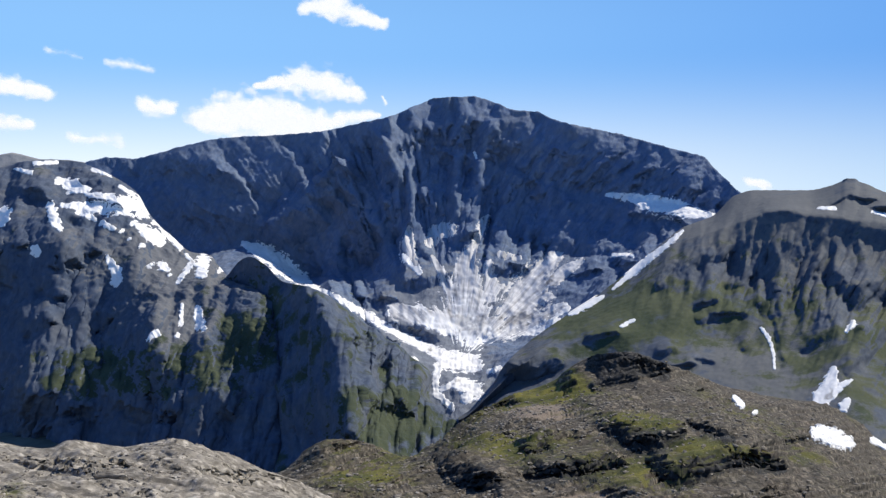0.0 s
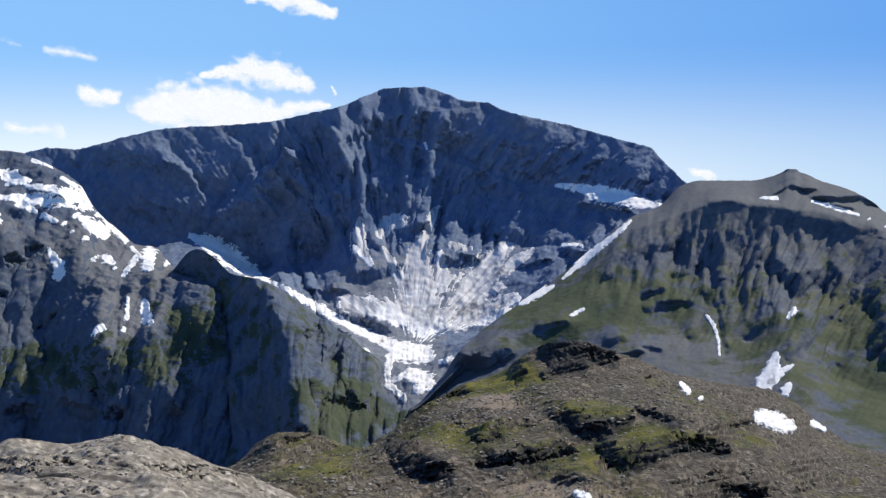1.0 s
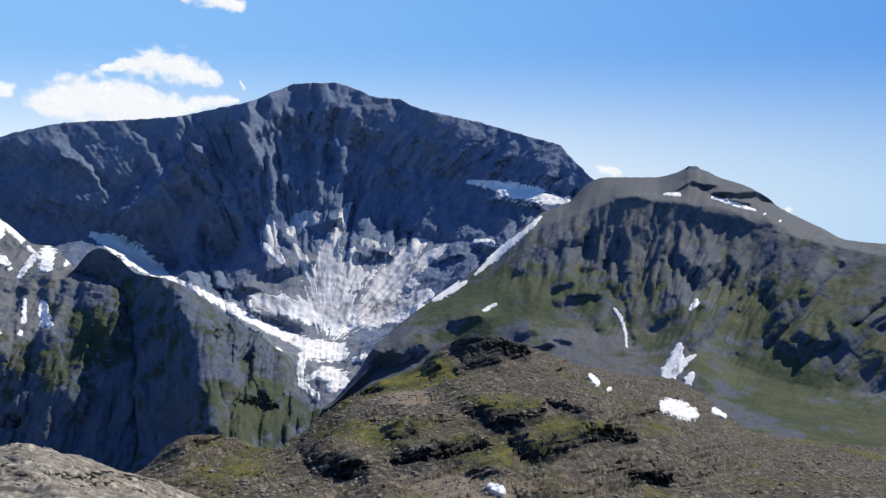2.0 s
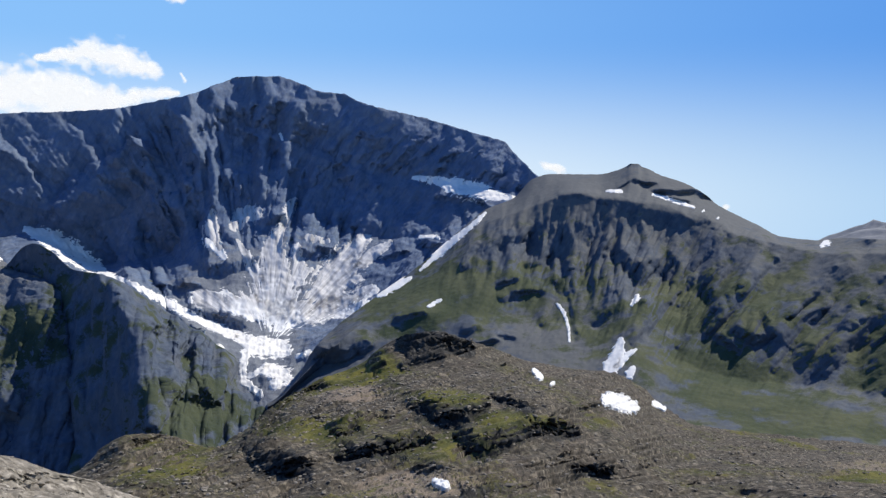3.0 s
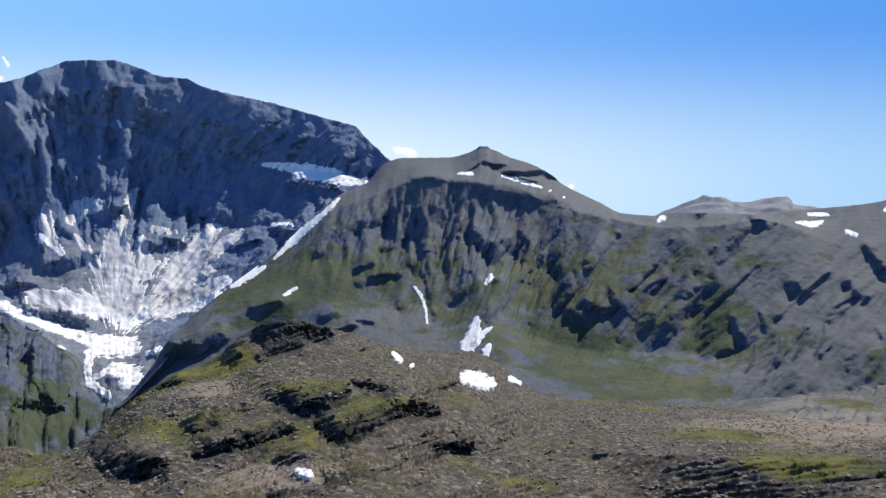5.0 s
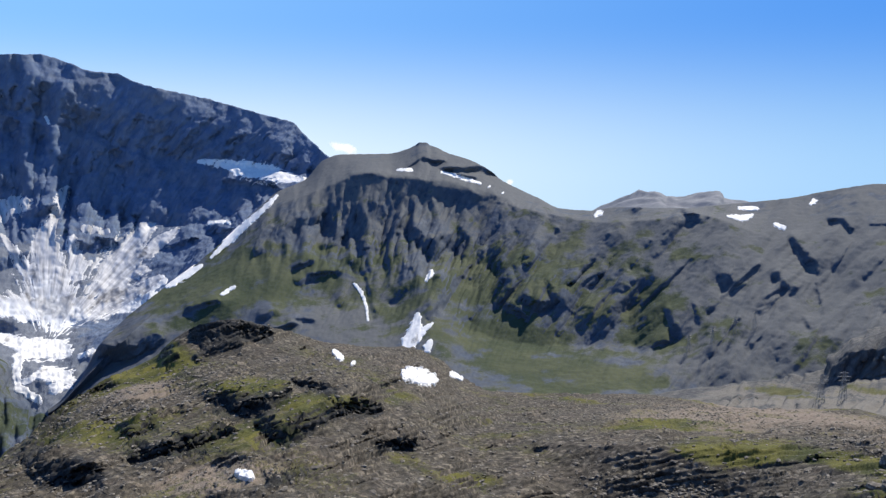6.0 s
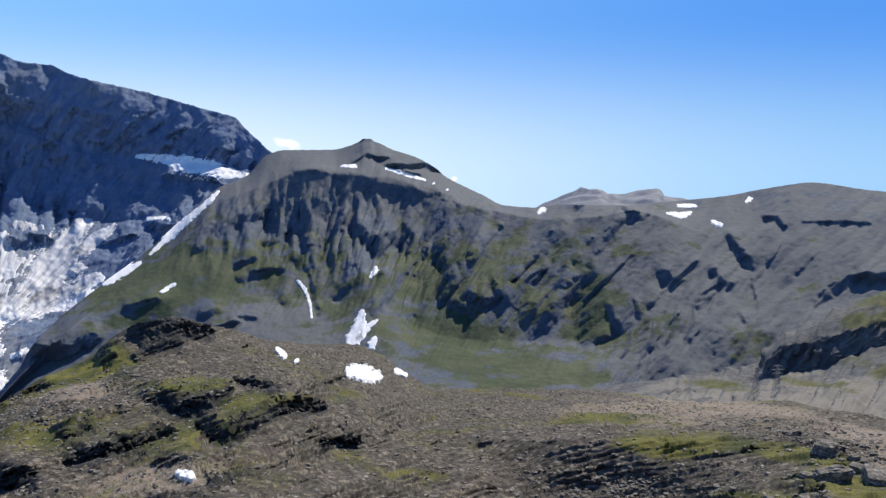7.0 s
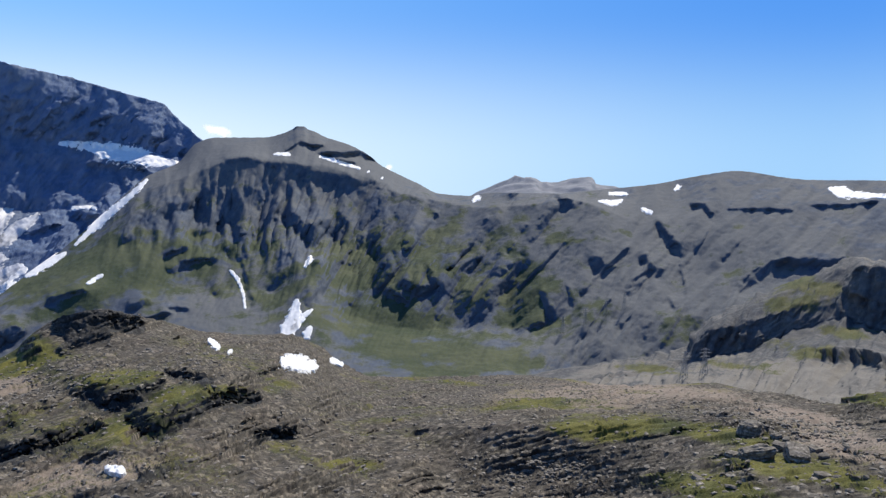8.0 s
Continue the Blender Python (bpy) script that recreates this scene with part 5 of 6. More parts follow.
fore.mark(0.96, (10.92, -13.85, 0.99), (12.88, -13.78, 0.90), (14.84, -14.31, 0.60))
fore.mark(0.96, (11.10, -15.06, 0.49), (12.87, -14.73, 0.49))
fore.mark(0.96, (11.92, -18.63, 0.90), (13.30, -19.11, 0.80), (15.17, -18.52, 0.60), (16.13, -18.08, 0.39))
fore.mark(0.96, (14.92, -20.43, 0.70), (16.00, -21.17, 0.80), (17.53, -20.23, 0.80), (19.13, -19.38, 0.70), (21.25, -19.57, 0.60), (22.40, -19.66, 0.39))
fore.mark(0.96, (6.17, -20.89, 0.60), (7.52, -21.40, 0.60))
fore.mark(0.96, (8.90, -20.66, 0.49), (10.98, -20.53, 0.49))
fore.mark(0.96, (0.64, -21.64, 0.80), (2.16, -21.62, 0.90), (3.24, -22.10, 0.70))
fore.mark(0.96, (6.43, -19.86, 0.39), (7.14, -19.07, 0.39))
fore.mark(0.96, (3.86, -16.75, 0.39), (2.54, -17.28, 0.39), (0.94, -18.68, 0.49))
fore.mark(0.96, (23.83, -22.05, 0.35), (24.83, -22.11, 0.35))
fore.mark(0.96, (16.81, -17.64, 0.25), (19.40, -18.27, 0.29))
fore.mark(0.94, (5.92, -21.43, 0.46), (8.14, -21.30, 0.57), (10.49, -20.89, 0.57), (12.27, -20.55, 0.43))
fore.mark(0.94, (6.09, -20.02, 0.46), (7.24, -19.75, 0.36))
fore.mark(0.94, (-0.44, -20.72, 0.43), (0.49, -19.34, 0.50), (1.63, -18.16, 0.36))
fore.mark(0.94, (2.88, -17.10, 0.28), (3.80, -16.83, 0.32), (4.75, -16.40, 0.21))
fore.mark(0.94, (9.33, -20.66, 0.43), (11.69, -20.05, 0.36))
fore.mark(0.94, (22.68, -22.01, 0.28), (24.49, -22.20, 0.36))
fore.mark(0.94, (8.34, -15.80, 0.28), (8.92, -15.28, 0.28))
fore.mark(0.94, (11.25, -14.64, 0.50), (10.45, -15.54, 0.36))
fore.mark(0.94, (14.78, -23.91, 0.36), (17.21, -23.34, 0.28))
fore.carve(lambda a, e: 0.65 * smooth(-0.15, 0.25, fbm(a / 3.5, e / 1.6, 1.4, 3)) + 0.1 + 0.5 * smooth(32, 36, a) * smooth(-22, -20.5, e), lambda a, e: 4.5 + 0 * a, 1.1, 2.0, ragged=0.5, ledge=0.012, gain=1.7, turn=0.03, side=0.03, least=0.75)
lumps(fore, 90, 4, 2.0, 2)
lumps(fore, 30, 2.2, 6.0, 2, 2.5)
fore.angles()
fore.settle()
fore.push((0.8 + 5.0 * fore.cut) * (ridged(fore.base[..., 0] / 9, fore.base[..., 1] / 9, fore.base[..., 2] / 8, 4, 0.55) - 0.5))
fore.craggy(7, 0.5, 4, 57.0)
fore.blades(1.3, 2.6, 3.2, (0.15 + 0.85 * smooth(36, 30, fore.A)) * 0.35 + 0.65 * smooth(-0.1, 0.2, fbm(fore.A / 3, fore.E / 2, 4.4, 3)), 61.0, 0.33, 3.0)
fore.angles()
fore.blades(0.5, 1.1, 4.0, 0.3 + 0.7 * smooth(-0.1, 0.2, fbm(fore.A / 2, fore.E / 1.5, 8.4, 3)), 64.0, 0.35, 2.0)
fore.angles()
fore.build("knoll", KNOLL, category="hill", pieces=[("crag", "broken rock crag with shade darkened into its colour", CRAG_SHADED, nodes) for amount, nodes in fore.marks if amount > 0.9], label="rocky alpine knoll with scree, crags and yellow-green grass", low=0.30, grass_slope=0.70,
           grass=[(10.37, -18.60, 11, 3.5, 0.16), (12.97, -14.26, 2.5, 1, -0.5), (14.18, -18.92, 2.5, 0.8, -0.4), (19.72, -20.53, 3, 0.7, -0.4), (6.46, -15.78, 2, 0.6, 0.6), (-5.48, -20.86, 4, 1.2, 0.4), (8.40, -14.62, 1, 1, 0.5), (13.02, -17.37, 3, 0.4, 0.4), (19.31, -19.02, 4, 0.5, 0.5), (4.50, -19.88, 3, 1, 0.3), (47.55, -21.56, 4, 0.5, 0.9), (53.98, -20.90, 4, 0.5, 0.9), (53.48, -24.30, 5, 0.7, 0.95), (61.20, -22.41, 5, 0.6, 0.9), (20.44, -20.50, 3, 0.6, 0.4), (23.44, -23.06, 4, 0.8, 0.4), (29.01, -24.23, 3, 0.7, 0.5), (63.68, -17.41, 3, 0.4, 0.8)],
           scree=[(6.86, -17.26, 4, 1, 0.8), (11.22, -23.12, 6, 1.2, 0.8), (44.32, -19.77, 10, 1.1, 0.55), (50.09, -18.60, 8, 0.7, 0.5), (62.68, -20.46, 3.5, 0.9, 1.1), (59.89, -19.21, 4, 0.5, 0.8), (55.62, -18.38, 6, 0.6, 0.25)])


def ground_at(land, az, r):
    """Height of a land form at an azimuth and a distance on the plan."""
    i = int(np.argmin(np.abs(land.az - az)))
    col = land.pts[i, :land.front + 6]
    d = np.hypot(col[:, 0], col[:, 1])
    order = np.argsort(d)
    return float(np.interp(r, d[order], col[order, 2]))


# the summit underfoot
reach = np.concatenate([[0.0], np.geomspace(2, 900, 50)])
hill_top = np.stack([reach[None, :] * np.sin(turn)[:, None], reach[None, :] * np.cos(turn)[:, None], np.zeros((180, 51))], -1)
hill_top[..., 2] = EYE - 1.7 - 0.9 * reach[None, :] + 6 * smooth(8, 60, reach)[None, :] * fbm(hill_top[..., 0] / 50, hill_top[..., 1] / 50, 3.3, 4)
tagged(sheet("summit_slope", hill_top, material=KNOLL, closed=True), "steep rocky summit slope falling away underfoot", "ground", kind="structure")

# pale outcrop beside the deep valley
outcrop = Land(-60, -5, 520, [
    [(-60, -50, 50), (-5, -50, 50)],
    [(-49.95, -16.75, 110), (-22.50, -23.03, 110), (-11.46, -24.02, 130), (-3.57, -25.51, 150)],
    [(-49.72, -14.32, 150), (-28.82, -18.85, 150), (-22.33, -20.05, 150), (-17.01, -20.71, 160), (-13.31, -21.78, 180), (-9.09, -23.16, 200), (-3.57, -25.51, 200)],
    [(-49.58, -12.84, 190), (-28.70, -17.00, 190), (-25.88, -17.60, 185), (-24.88, -17.37, 185), (-21.19, -18.14, 190), (-18.71, -18.18, 190), (-16.92, -18.79, 195), (-15.09, -19.25, 200), (-13.25, -20.20, 205), (-10.60, -21.29, 210), (-9.06, -22.10, 215), (-6.73, -23.29, 215), (-3.57, -25.51, 215)],
], [15, 90, 90, 10, 20], back=[(20, -15), (150, -160)], waist=2, seen=-23.0)
outcrop.guard(6, 0.3)
outcrop.carve(lambda a, e: 0.9 + 0 * a, lambda a, e: -3.0 + 0 * a, 0.5, 2.0, ledge=0.02, gain=1.2)
outcrop.rough(26, 3.0, 5, 0.55, 63.0)
lumps(outcrop, 12, 1.0, 3.0, 2, 2.0)
outcrop.settle()
outcrop.craggy(9, 1.6, 4, 66.0)
lumps(outcrop, 9, 1.7, 5.0, 4, 4.0, -14)
outcrop.angles()
outcrop.build("rock_outcrop", OUTCROP, pieces=[("rock_slab", "pale bare slab of rock", None, [(-22.0, -18.9, 0.7), (-19.0, -19.2, 0.6)]), ("rock_slab", "pale bare slab of rock", None, [(-26.5, -18.6, 0.6), (-24.6, -19.2, 0.5)])], category="rock", label="pale weathered layered rock outcrop above the valley", low=-0.1, grass=[(-28.26, -19.76, 2, 1, 0.6)])


# pale grey ranges on the horizon
edge = Land(-40, -18, 160, [
    [(-38.64, -3.38, 4600), (-10.85, -4.54, 4600)],
    [(-38.36, 0.37, 4850), (-30.58, 0.16, 4850), (-27.65, 0.34, 4850), (-27.04, 0.40, 4850), (-25.82, 0.12, 4850), (-10.74, -0.76, 4850)],
], [40, 6, 6], back=[(20, -10), (80, -200)])
edge.rough(150, 20, 5, 0.5, 9.0, False)
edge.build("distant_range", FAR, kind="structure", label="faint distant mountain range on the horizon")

# ---- snow ----
for host, lines in ((main, (
    [(-13.48, -5.67, 0.19), (-12.39, -6.20, 0.50), (-11.30, -6.99, 0.66), (-10.19, -7.79, 0.54), (-9.26, -8.39, 0.23)],
    [(-9.27, -8.50, 0.19), (-7.19, -9.60, 0.19), (-4.89, -11.00, 0.31), (-3.35, -11.99, 0.23), (-1.01, -13.09, 0.31)],
    [(-3.72, -10.56, 0.31), (-1.76, -10.48, 0.46), (0.19, -11.65, 0.54), (2.54, -11.74, 0.62), (4.50, -11.92, 0.54), (6.83, -11.52, 0.46), (8.36, -10.27, 0.35)],
    [(-0.81, -13.17, 0.31), (0.17, -13.83, 0.69), (2.14, -14.14, 0.54)],
    [(-0.43, -14.31, 0.31), (-0.64, -15.44, 0.23), (-0.45, -16.20, 0.27), (0.54, -17.03, 0.23)],
    [(0.95, -15.46, 0.46), (2.13, -15.83, 0.62), (1.53, -16.40, 0.39)], [(-0.24, -15.82, 0.19), (1.15, -15.16, 0.15)], [(-2.59, -13.83, 0.23), (-2.00, -13.80, 0.19)], [(-3.19, -14.35, 0.23), (-2.79, -14.28, 0.19)],
    [(-2.93, -15.86, 0.19), (-2.31, -16.25, 0.15)], [(-0.26, -17.77, 0.19), (0.05, -18.14, 0.15)], [(3.12, -14.63, 0.23), (3.91, -14.39, 0.15)],
    [(11.12, -2.65, 0.15), (12.60, -2.83, 0.27), (13.89, -3.20, 0.50), (15.70, -3.56, 0.58), (17.13, -3.92, 0.27), (17.91, -3.98, 0.15)],
    [(11.54, -6.69, 0.12), (12.47, -6.64, 0.12), (12.84, -6.71, 0.12)],
    [(-2.69, -6.81, 0.27), (-2.30, -7.01, 0.31), (-1.65, -7.87, 0.23)], [(2.20, 0.26, 0.08), (2.32, -0.09, 0.10)],
)), (ridge, (
    [(16.02, -5.01, 0.08), (15.45, -5.54, 0.19), (14.96, -6.03, 0.15), (13.95, -6.84, 0.23), (12.86, -7.72, 0.35), (12.35, -8.26, 0.19), (11.57, -8.96, 0.08)], [(10.90, -9.46, 0.12), (10.26, -9.78, 0.27), (9.32, -10.26, 0.31), (8.67, -10.72, 0.15)],
    [(12.17, -11.39, 0.15), (12.99, -10.99, 0.12)], [(21.06, -11.11, 0.10), (21.49, -11.61, 0.14), (21.87, -12.64, 0.10), (21.95, -13.58, 0.08)], [(26.04, -10.95, 0.12), (26.39, -10.46, 0.23)],
    [(25.46, -13.45, 0.27), (25.25, -14.20, 0.42), (24.88, -15.02, 0.58), (24.64, -15.53, 0.39)], [(26.41, -13.85, 0.12), (25.82, -14.37, 0.23), (25.19, -15.03, 0.31)], [(26.35, -15.06, 0.15), (26.07, -15.55, 0.31)],
    [(37.75, -6.34, 0.23)], [(46.81, -5.78, 0.12), (47.85, -5.79, 0.12)], [(46.09, -6.33, 0.08), (47.02, -6.42, 0.23), (47.58, -6.25, 0.12)], [(49.01, -6.76, 0.15), (49.53, -6.96, 0.15)],
    [(51.11, -5.26, 0.19)], [(60.41, -4.92, 0.19), (60.99, -5.06, 0.35), (61.64, -5.24, 0.23), (63.42, -5.20, 0.15)],
    [(27.17, -3.57, 0.08), (28.69, -4.00, 0.15), (29.81, -4.36, 0.08)], [(24.14, -3.41, 0.08), (25.09, -3.40, 0.12)], [(30.38, -4.58, 0.08)], [(31.31, -5.01, 0.08)],
)), (shoulder, (
    [(-24.49, -1.35, 0.27), (-23.70, -1.65, 0.46), (-22.90, -1.85, 0.19)], [(-22.51, -0.61, 0.15), (-21.53, -0.98, 0.15)], [(-25.84, -0.22, 0.12), (-24.58, -0.13, 0.12)],
    [(-24.41, -2.86, 0.15), (-22.79, -3.02, 0.35), (-21.46, -2.95, 0.54), (-20.10, -2.81, 0.69), (-19.62, -3.37, 0.46)], [(-25.04, -2.84, 0.27), (-24.93, -3.72, 0.35), (-24.64, -4.26, 0.19)],
    [(-20.00, -4.26, 0.19), (-19.34, -4.83, 0.46), (-18.66, -5.23, 0.35)], [(-18.46, -4.50, 0.27), (-17.46, -5.83, 0.19)], [(-22.18, -4.00, 0.19), (-21.53, -4.39, 0.19)], [(-26.13, -5.41, 0.31), (-26.00, -5.76, 0.23)],
    [(-21.95, -6.16, 0.15), (-21.49, -7.09, 0.39), (-21.53, -7.80, 0.27)], [(-18.63, -6.95, 0.35), (-18.36, -7.18, 0.19)], [(-16.06, -6.62, 0.42), (-16.28, -7.54, 0.35)], [(-16.79, -6.78, 0.19), (-17.73, -8.02, 0.15)],
    [(-19.43, -6.84, 0.19)], [(-19.46, -11.38, 0.35)], [(-17.54, -9.51, 0.12), (-17.67, -10.78, 0.15)], [(-16.55, -9.94, 0.27), (-16.41, -10.87, 0.35), (-16.24, -11.06, 0.23)], [(-17.98, -11.49, 0.19)],
    [(-27.55, -3.10, 0.35), (-27.89, -3.77, 0.35)], [(-15.00, -7.34, 0.23)], [(-19.89, -5.54, 0.19)], [(-21.04, -4.59, 0.15)], [(-22.42, -2.21, 0.15), (-21.44, -2.42, 0.23)], [(-20.33, -4.07, 0.19)], [(-23.07, -2.09, 0.12), (-22.17, -2.47, 0.19)], [(-21.00, -1.71, 0.12), (-20.15, -2.30, 0.15)], [(-19.06, -4.08, 0.15), (-18.10, -4.40, 0.12)], [(-20.62, -5.11, 0.12)], [(-18.24, -7.52, 0.12)], [(-23.46, -3.28, 0.19), (-22.57, -3.74, 0.15)], [(-17.12, -6.28, 0.12), (-16.61, -6.97, 0.12)], [(-26.79, -0.55, 0.12), (-26.03, -0.77, 0.12)],
))):
    for line in lines:
        snow(host, line, grain=34.0, ragged=0.5)
for line in ([(24.65, -17.32, 0.46), (25.58, -17.44, 0.58), (26.40, -17.67, 0.42)], [(19.57, -15.68, 0.19), (20.00, -16.07, 0.23)], [(20.82, -16.49, 0.15)], [(12.61, -23.15, 0.19), (13.48, -23.38, 0.31)], [(27.81, -17.31, 0.19), (28.45, -17.62, 0.15)]):
    snow(fore, line, thick=1.2, grain=5.0, ragged=0.3)
for line in (
    [(2.18, -5.89, 0.21), (1.59, -7.43, 0.71), (1.58, -8.97, 1.14), (1.76, -10.51, 1.60), (1.95, -11.66, 1.35)],
    [(3.11, -4.08, 0.11), (2.57, -4.73, 0.50), (2.37, -5.81, 0.25)],
    [(-2.27, -4.89, 0.21), (-2.48, -6.04, 0.39), (-1.92, -7.32, 0.28)],
    [(0.63, -4.92, 0.39), (-0.34, -5.29, 0.50), (-0.93, -5.87, 0.32)],
    [(-0.74, -6.83, 0.18), (0.02, -8.19, 0.32), (0.60, -9.35, 0.43)],
    [(7.76, -6.85, 0.43), (7.00, -7.62, 0.78), (6.24, -8.96, 1.21), (5.08, -10.50, 1.49)],
    [(9.48, -7.02, 0.25), (8.53, -7.60, 0.46), (7.58, -8.57, 0.53)],
    [(-3.32, -10.46, 0.50), (-0.98, -11.07, 0.71), (1.76, -11.47, 0.89), (4.50, -11.66, 0.78), (6.83, -11.06, 0.57), (8.17, -10.09, 0.28)],
    [(3.14, -7.44, 0.32), (3.33, -9.36, 0.57), (4.11, -8.78, 0.18)],
    [(3.92, -6.67, 0.25), (5.27, -6.97, 0.18)],
):
    snow(main, line, "snowfield", 1.3, 0.25, 34.0, FIRN, 3, True, "streaked dirty glacier snow in a rocky cirque")

# ---- clouds ----
CLOUD = bpy.data.materials.new("cloud_glowing_white")
CLOUD.use_nodes = True
tree = CLOUD.node_tree
tree.nodes.clear()
done = tree.nodes.new("ShaderNodeOutputMaterial")
white = node(tree, "ShaderNodeBsdfDiffuse", Color=(0.95, 0.95, 0.96, 1))
# Clouds mostly glow by themselves, in place of sunlight scattered within them.
glow = node(tree, "ShaderNodeEmission", Color=(0.97, 0.985, 1.0, 1), Strength=1.12)
body = node(tree, "ShaderNodeMixShader", Fac=0.85)
tree.links.new(white.outputs[0], body.inputs[1])
tree.links.new(glow.outputs[0], body.inputs[2])
clear = tree.nodes.new("ShaderNodeBsdfTransparent")
thin = tree.nodes.new("ShaderNodeMixShader")
coords = tree.nodes.new("ShaderNodeTexCoord").outputs["Object"]
wisp = math_node(tree, "ADD", attr(tree, "cover"), math_node(tree, "MULTIPLY", math_node(tree, "SUBTRACT", noise_node(tree, coords, 0.016, 6, 0.62), 0.5), 1.1))
tree.links.new(range_node(tree, wisp, 0.02, 1.15), thin.inputs[0])
tree.links.new(clear.outputs[0], thin.inputs[1])
tree.links.new(body.outputs[0], thin.inputs[2])
tree.links.new(thin.outputs[0], done.inputs["Surface"])


def cloud(nodes, r=4650.0, bulk=1.0, thin_by=0.0):
    """A puffy cloud: a lens of billows, thickest where it is densest, thinning out to its rim."""
    nodes = [(a, e, (1.25 + 0.9 * max(thin_by, 0)) * w) for a, e, w in nodes]
    pad = 1.9 * max(q[2] for q in nodes)
    a = np.linspace(min(q[0] for q in nodes) - pad, max(q[0] for q in nodes) + pad, 150)
    e = np.linspace(min(q[1] for q in nodes) - pad, max(q[1] for q in nodes) + pad, 90)
    A, E = np.meshgrid(a, e, indexing="ij")
    d = stroke(A, E, nodes) - thin_by + 0.75 * fbm(A * 0.9, E * 1.3, nodes[0][0], 6, 0.52) + 0.15 * ridged(A * 2, E * 2, nodes[0][1], 3)
    billow = np.abs(fbm(A * 1.2, E * 1.4, 4.0 + nodes[0][0], 3, 0.5))
    deep = np.sqrt(np.clip(d, 0, 1)) * (50 + 80 * billow) * bulk
    keep = d > -0.55
    front, rear = place(A, E, r - deep), place(A, E, r + 0.6 * deep + 0.5)
    pts = np.concatenate([front, rear[:, ::-1]], 1)
    ob = sheet("cloud", pts, np.concatenate([keep, keep[:, ::-1]], 1), (("cover", (1 - 0.6 * min(max(thin_by, 0), 1)) * np.concatenate([d, d[:, ::-1]], 1)),), CLOUD)
    return tagged(ob, "small white fair-weather cumulus cloud in a blue sky", "cloud", "clouds")


for line, thin_by in (
    ([(-9.16, 9.67, 0.35), (-7.12, 9.88, 0.77), (-5.28, 9.19, 0.58), (-3.86, 8.76, 0.35)], 0.0), ([(-12.22, 4.72, 0.19), (-10.57, 4.95, 0.42), (-9.54, 5.10, 0.77), (-7.80, 4.82, 0.85), (-6.87, 4.45, 0.69), (-5.68, 4.23, 0.50)], -0.1),
    ([(-15.99, 2.51, 0.54), (-14.63, 2.77, 0.93), (-13.20, 2.78, 1.08), (-10.65, 2.41, 1.16), (-8.43, 2.15, 0.77)], -0.3), ([(-8.05, 2.15, 0.39), (-6.16, 2.66, 0.50), (-4.27, 2.77, 0.23)], 0.0), ([(-19.31, 3.46, 0.46), (-17.78, 3.12, 0.46)], 0.0),
    ([(-24.69, 6.58, 0.31), (-23.44, 6.39, 0.39), (-22.81, 6.21, 0.23)], 0.6), ([(-21.36, 6.03, 0.35), (-19.70, 5.87, 0.35), (-18.70, 5.58, 0.19)], 0.6), ([(-28.59, 4.45, 0.77), (-26.51, 4.35, 0.58), (-24.83, 4.05, 0.35)], -0.05),
    ([(-28.13, 2.32, 0.46), (-26.02, 2.10, 0.35)], 0.05), ([(-23.54, 1.39, 0.31), (-20.93, 1.14, 0.42)], 0.3), ([(-3.98, 4.00, 0.12), (-3.76, 3.59, 0.15)], 0.25), ([(20.02, -1.78, 0.31), (20.88, -1.99, 0.35)], 0.0), ([(31.78, -4.29, 0.19)], 0.2),
):
    cloud(line, thin_by=thin_by)


# ---- stones and boulders ----
STONE = ground_material("grey_boulder", (0.17, 0.148, 0.12, 1), (0.48, 0.425, 0.35, 1), (0.34, 0.30, 0.24, 1), (0.08, 0.09, 0.02, 1), (0.14, 0.12, 0.03, 1), 1.2, 1.0, 0.9)


def boulder(az, el, wide, tall, deep, seed, tip=0.0, land=None, label="weathered pale grey layered boulder lying on grass"):
    """A weathered layered block lying on the meadow."""
    bm = bmesh.new()
    bmesh.ops.create_icosphere(bm, subdivisions=4, radius=1.0)
    for v in bm.verts:
        c = v.co.copy()
        m = max(abs(c.x), abs(c.y), abs(c.z))
        c = c.lerp(c / m * 0.86, 0.62)
        c += 0.16 * noise.noise_vector(c * 1.3 + Vector((seed, 0, 0))) + 0.06 * noise.noise_vector(c * 4 + Vector((0, seed, 0)))
        c *= 1 + 0.16 * noise.noise(Vector((seed, 3, c.z * 5.5)))
        v.co = Vector((c.x * wide / 2, c.y * deep / 2, c.z * tall * 0.46))
    me = bpy.data.meshes.new("boulder")
    bm.to_mesh(me)
    bm.free()
    me.materials.append(STONE)
    land = land or fore
    col = int(np.argmin(np.abs(land.az - az)))
    row = int(np.argmin(np.abs(land.E[col, :land.front] - el)))
    x, y, z = land.pts[col, row]
    ob = new("boulder", me)
    ob.matrix_world = pose(x, y, z + 0.22 * tall, tip, 5, seed * 40)
    return tagged(ob, label, "boulder", "boulders on the meadow")


for n, (az, el, *size) in enumerate([(56.80, -20.71, 8.5, 6.5, 7), (55.99, -22.29, 4.5, 2.6, 3.5), (57.45, -22.11, 9.5, 5.2, 5), (59.84, -21.80, 9, 5, 6), (58.87, -21.37, 5, 3, 4), (60.74, -21.14, 4.5, 2.4, 3.5), (58.46, -20.64, 3.5, 2, 3), (61.44, -21.42, 3, 1.8, 2.5), (59.16, -20.71, 3, 1.6, 2.4), (53.63, -23.86, 2.6, 1.4, 2), (61.38, -22.55, 4, 2, 3), (51.54, -23.67, 2.4, 1.4, 2)]):
    boulder(az, el, *size, n * 1.7 + 0.4, 4 * (n % 3) - 4)

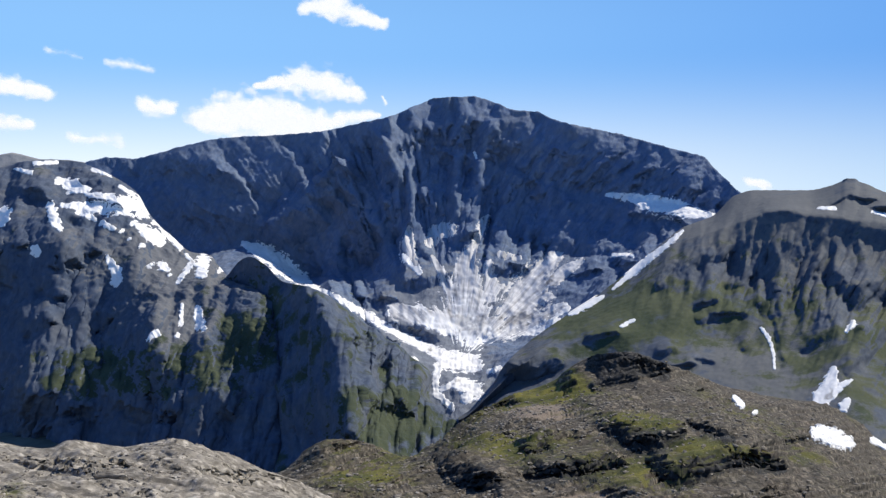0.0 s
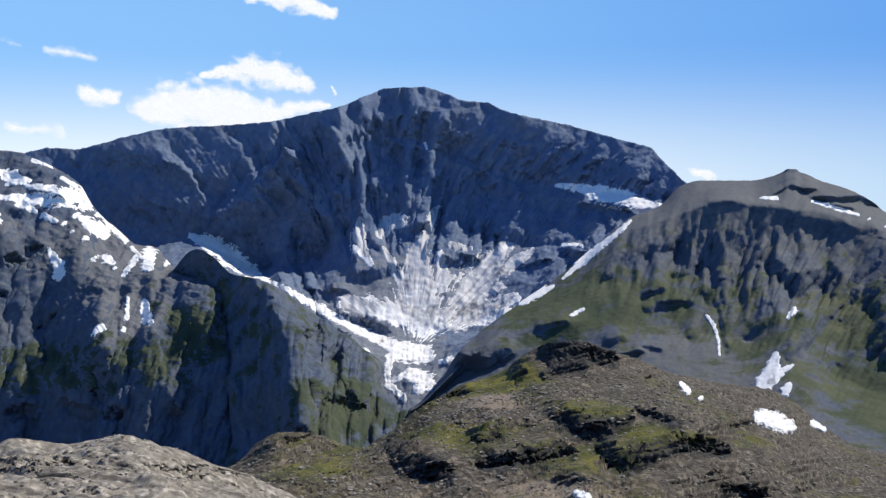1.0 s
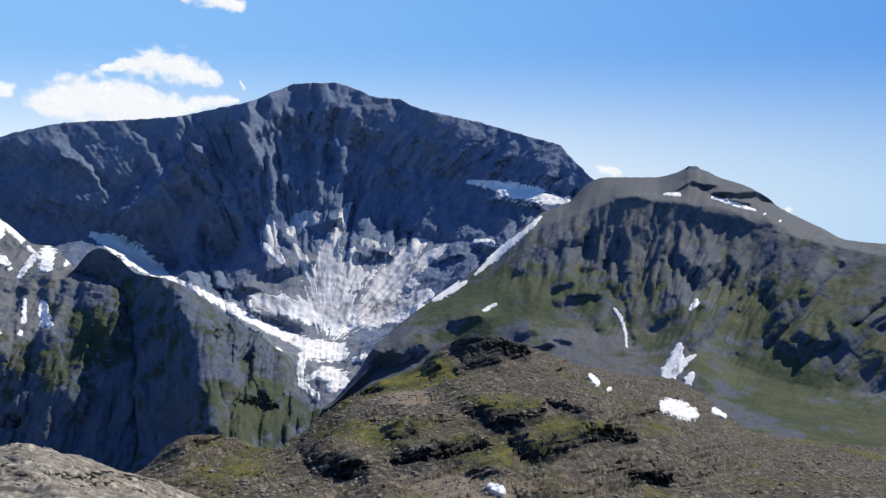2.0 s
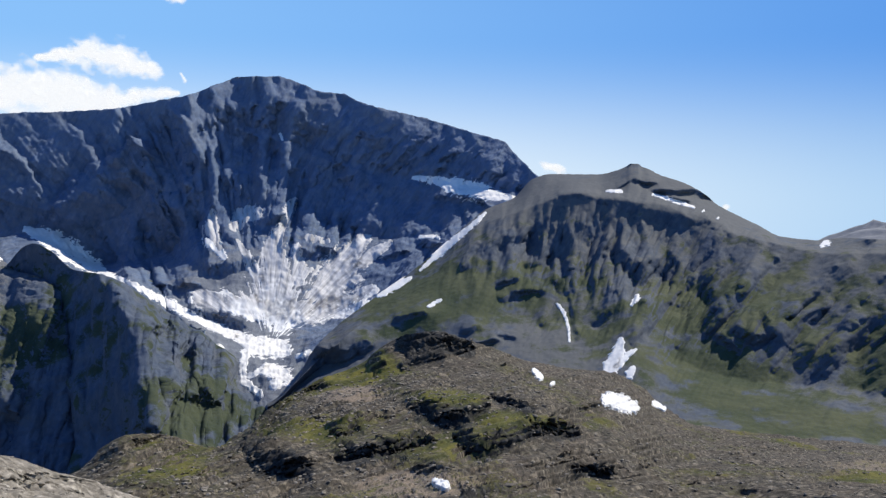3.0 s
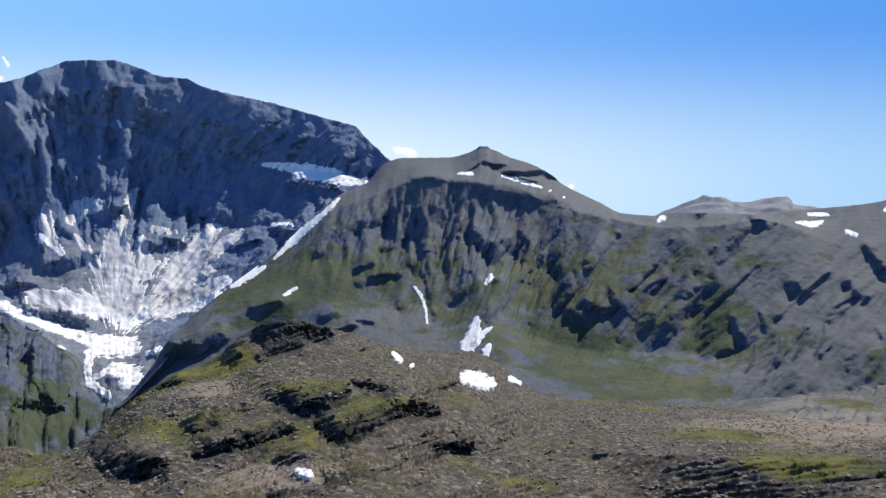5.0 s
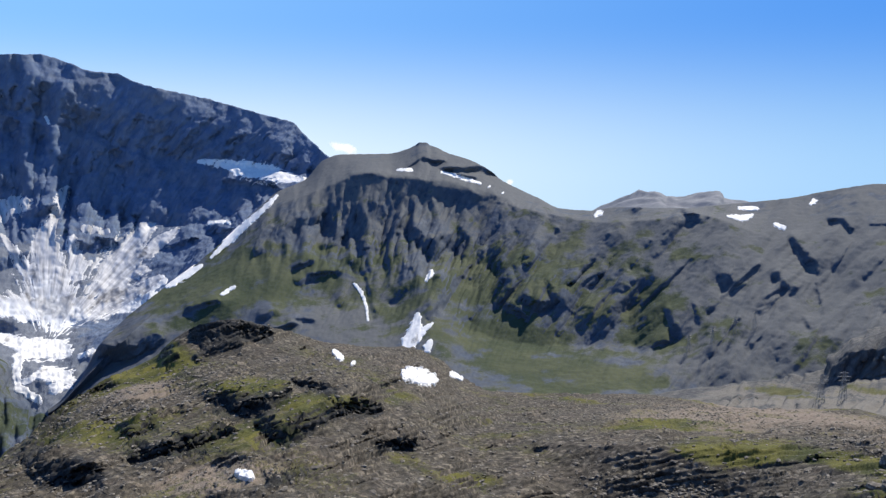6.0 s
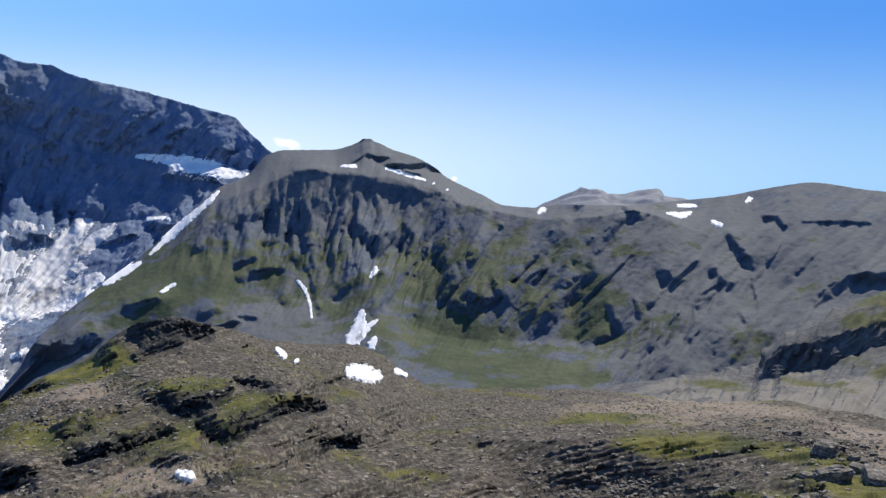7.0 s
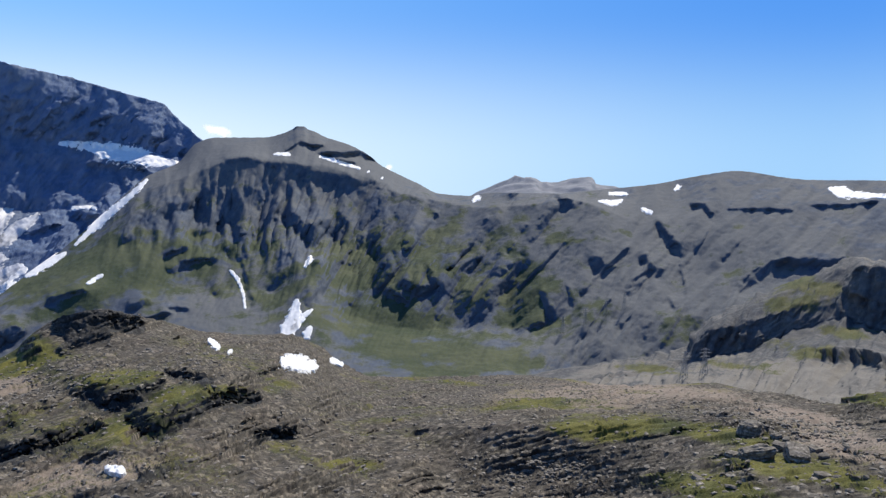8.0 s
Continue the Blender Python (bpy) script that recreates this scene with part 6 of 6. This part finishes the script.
boulder(*[(-22.51, -20.22)][0], 5.5, 3.0, 3.5, 9.3, -20, outcrop, "dark grey slab of rock on the pale outcrop")

golden = (1 + 5 ** 0.5) / 2
ICO = np.array([(-1, golden, 0), (1, golden, 0), (-1, -golden, 0), (1, -golden, 0), (0, -1, golden), (0, 1, golden),
                (0, -1, -golden), (0, 1, -golden), (golden, 0, -1), (golden, 0, 1), (-golden, 0, -1), (-golden, 0, 1)]) / 1.9
FACES = np.array([(0, 11, 5), (0, 5, 1), (0, 1, 7), (0, 7, 10), (0, 10, 11), (1, 5, 9), (5, 11, 4), (11, 10, 2), (10, 7, 6), (7, 1, 8),
                  (3, 9, 4), (3, 4, 2), (3, 2, 6), (3, 6, 8), (3, 8, 9), (4, 9, 5), (2, 4, 11), (6, 2, 10), (8, 6, 7), (9, 8, 1)])


def stones(land, count, least, most, spots, label):
    """Loose stones strewn over a land form, thickest about some spots."""
    pick = np.random.RandomState(count)
    p = land.pts[:, :land.front - 2].reshape(-1, 3)
    a, e = land.A[:, :land.front - 2].reshape(-1), land.E[:, :land.front - 2].reshape(-1)
    w = (0.12 + blobs(a, e, spots)) * (e > -26.5) * smooth(0.55, 0.8, normals(land.pts)[:, :land.front - 2, 2].reshape(-1))
    at = p[pick.choice(len(p), count, p=w / w.sum())]
    size = least * (most / least) ** (pick.rand(count) ** 2.2)
    shape = ICO[None] * (0.65 + 0.7 * pick.rand(count, 12, 1)) * (np.array([1.25, 0.95, 0.42]) * (0.7 + 0.6 * pick.rand(count, 1, 3)))
    turn_by = pick.rand(count) * 6.283
    c, k = np.cos(turn_by)[:, None], np.sin(turn_by)[:, None]
    shape = np.stack([c * shape[..., 0] - k * shape[..., 1], k * shape[..., 0] + c * shape[..., 1], shape[..., 2]], -1)
    co = (at[:, None] + shape * size[:, None, None] * 0.5 + np.array([0, 0, 0.12]) * size[:, None, None]).reshape(-1, 3)
    tris = (FACES[None] + 12 * np.arange(count)[:, None, None]).reshape(-1, 3)
    me = bpy.data.meshes.new("loose_stones")
    me.from_pydata(co.tolist(), [], tris.tolist())
    me.materials.append(STONE)
    return tagged(new("loose_stones", me), label, "stones", kind="stuff")


stones(fore, 22000, 0.4, 2.2, [(4.50, -18.05, 3, 1.2, 1), (10.35, -17.14, 4, 1, 0.8), (19.59, -16.53, 5, 1, 1), (32.26, -19.71, 6, 1, 0.8), (44.29, -19.03, 8, 0.6, 0.9), (57.50, -19.73, 5, 0.6, 0.9), (42.49, -24.26, 4, 1, 1)], "loose grey stones strewn over the knoll")
stones(outcrop, 1200, 0.25, 1.0, [(-22.29, -19.37, 8, 1.2, 1)], "loose pale stones on the outcrop")


# ---- power line ----
def strut(bm, a, b, thick):
    a, b = Vector(a), Vector(b)
    ax = (b - a).normalized()
    side = ax.cross(Vector((0.3, 0.8, 0.5))).normalized() * thick / 2
    up = ax.cross(side).normalized() * thick / 2
    ring0 = [bm.verts.new(a + q) for q in (side + up, side - up, -side - up, -side + up)]
    ring1 = [bm.verts.new(b + q) for q in (side + up, side - up, -side - up, -side + up)]
    for i in range(4):
        bm.faces.new((ring0[i], ring0[(i + 1) % 4], ring1[(i + 1) % 4], ring1[i]))


def part(name, bm, material, parent, label=""):
    me = bpy.data.meshes.new(name)
    bm.to_mesh(me)
    bm.free()
    me.materials.append(material)
    ob = new(name, me)
    ob.parent = parent
    return tagged(ob, label)


def pylon(tall):
    """A lattice mast with four legs, bracing and three cross-arms."""
    base = new("power_pylon")
    low, top = 0.11 * tall, 0.022 * tall
    corner = lambda i, h: (((1, 1), (-1, 1), (-1, -1), (1, -1))[i % 4][0] * (low + (top - low) * h), ((1, 1), (-1, 1), (-1, -1), (1, -1))[i % 4][1] * (low + (top - low) * h), tall * h)
    for i in range(4):
        bm = bmesh.new()
        strut(bm, (corner(i, 0)[0], corner(i, 0)[1], -4), corner(i, 1), 0.34)
        part("leg", bm, STEEL, base)
    bm = bmesh.new()
    levels = [0, 0.17, 0.32, 0.46, 0.58, 0.69, 0.79, 0.89, 1.0]
    for h0, h1 in zip(levels[:-1], levels[1:]):
        for i in range(4):
            strut(bm, corner(i, h0), corner(i + 1, h1), 0.18)
            strut(bm, corner(i + 1, h0), corner(i, h1), 0.18)
    part("bracing", bm, STEEL, base)
    for h, reach_out in ((0.70, 0.17), (0.82, 0.21), (0.94, 0.14)):
        bm = bmesh.new()
        for way in (-1, 1):
            strut(bm, (0, 0, tall * (h + 0.03)), (way * tall * reach_out, 0, tall * h), 0.24)
            strut(bm, (0, 0, tall * h), (way * tall * reach_out, 0, tall * h), 0.24)
            strut(bm, (way * tall * reach_out, 0, tall * h), (way * tall * reach_out, 0, tall * (h - 0.05)), 0.2)
        part("crossarm", bm, STEEL, base)
    return tagged(base, "grey steel lattice power pylon in the valley", "pylon", "pylons of the power line")


first = None
for land, r, (az, el) in zip((hill, hill, ridge, ridge, ridge, ridge), (990, 1000, 1720, 1720, 1760, 1780), ((52.29, -18.43), (53.57, -18.27), (43.99, -18.44), (45.50, -18.33), (46.86, -17.56), (48.08, -17.45))):
    spot = pose(r * math.sin(radians(az)), r * math.cos(radians(az)), ground_at(land, az, r), 0, 0, 25 - az)
    if first is None:
        first = pylon(36.0)
        first.matrix_world = spot
    else:
        copy_thing(first, spot)
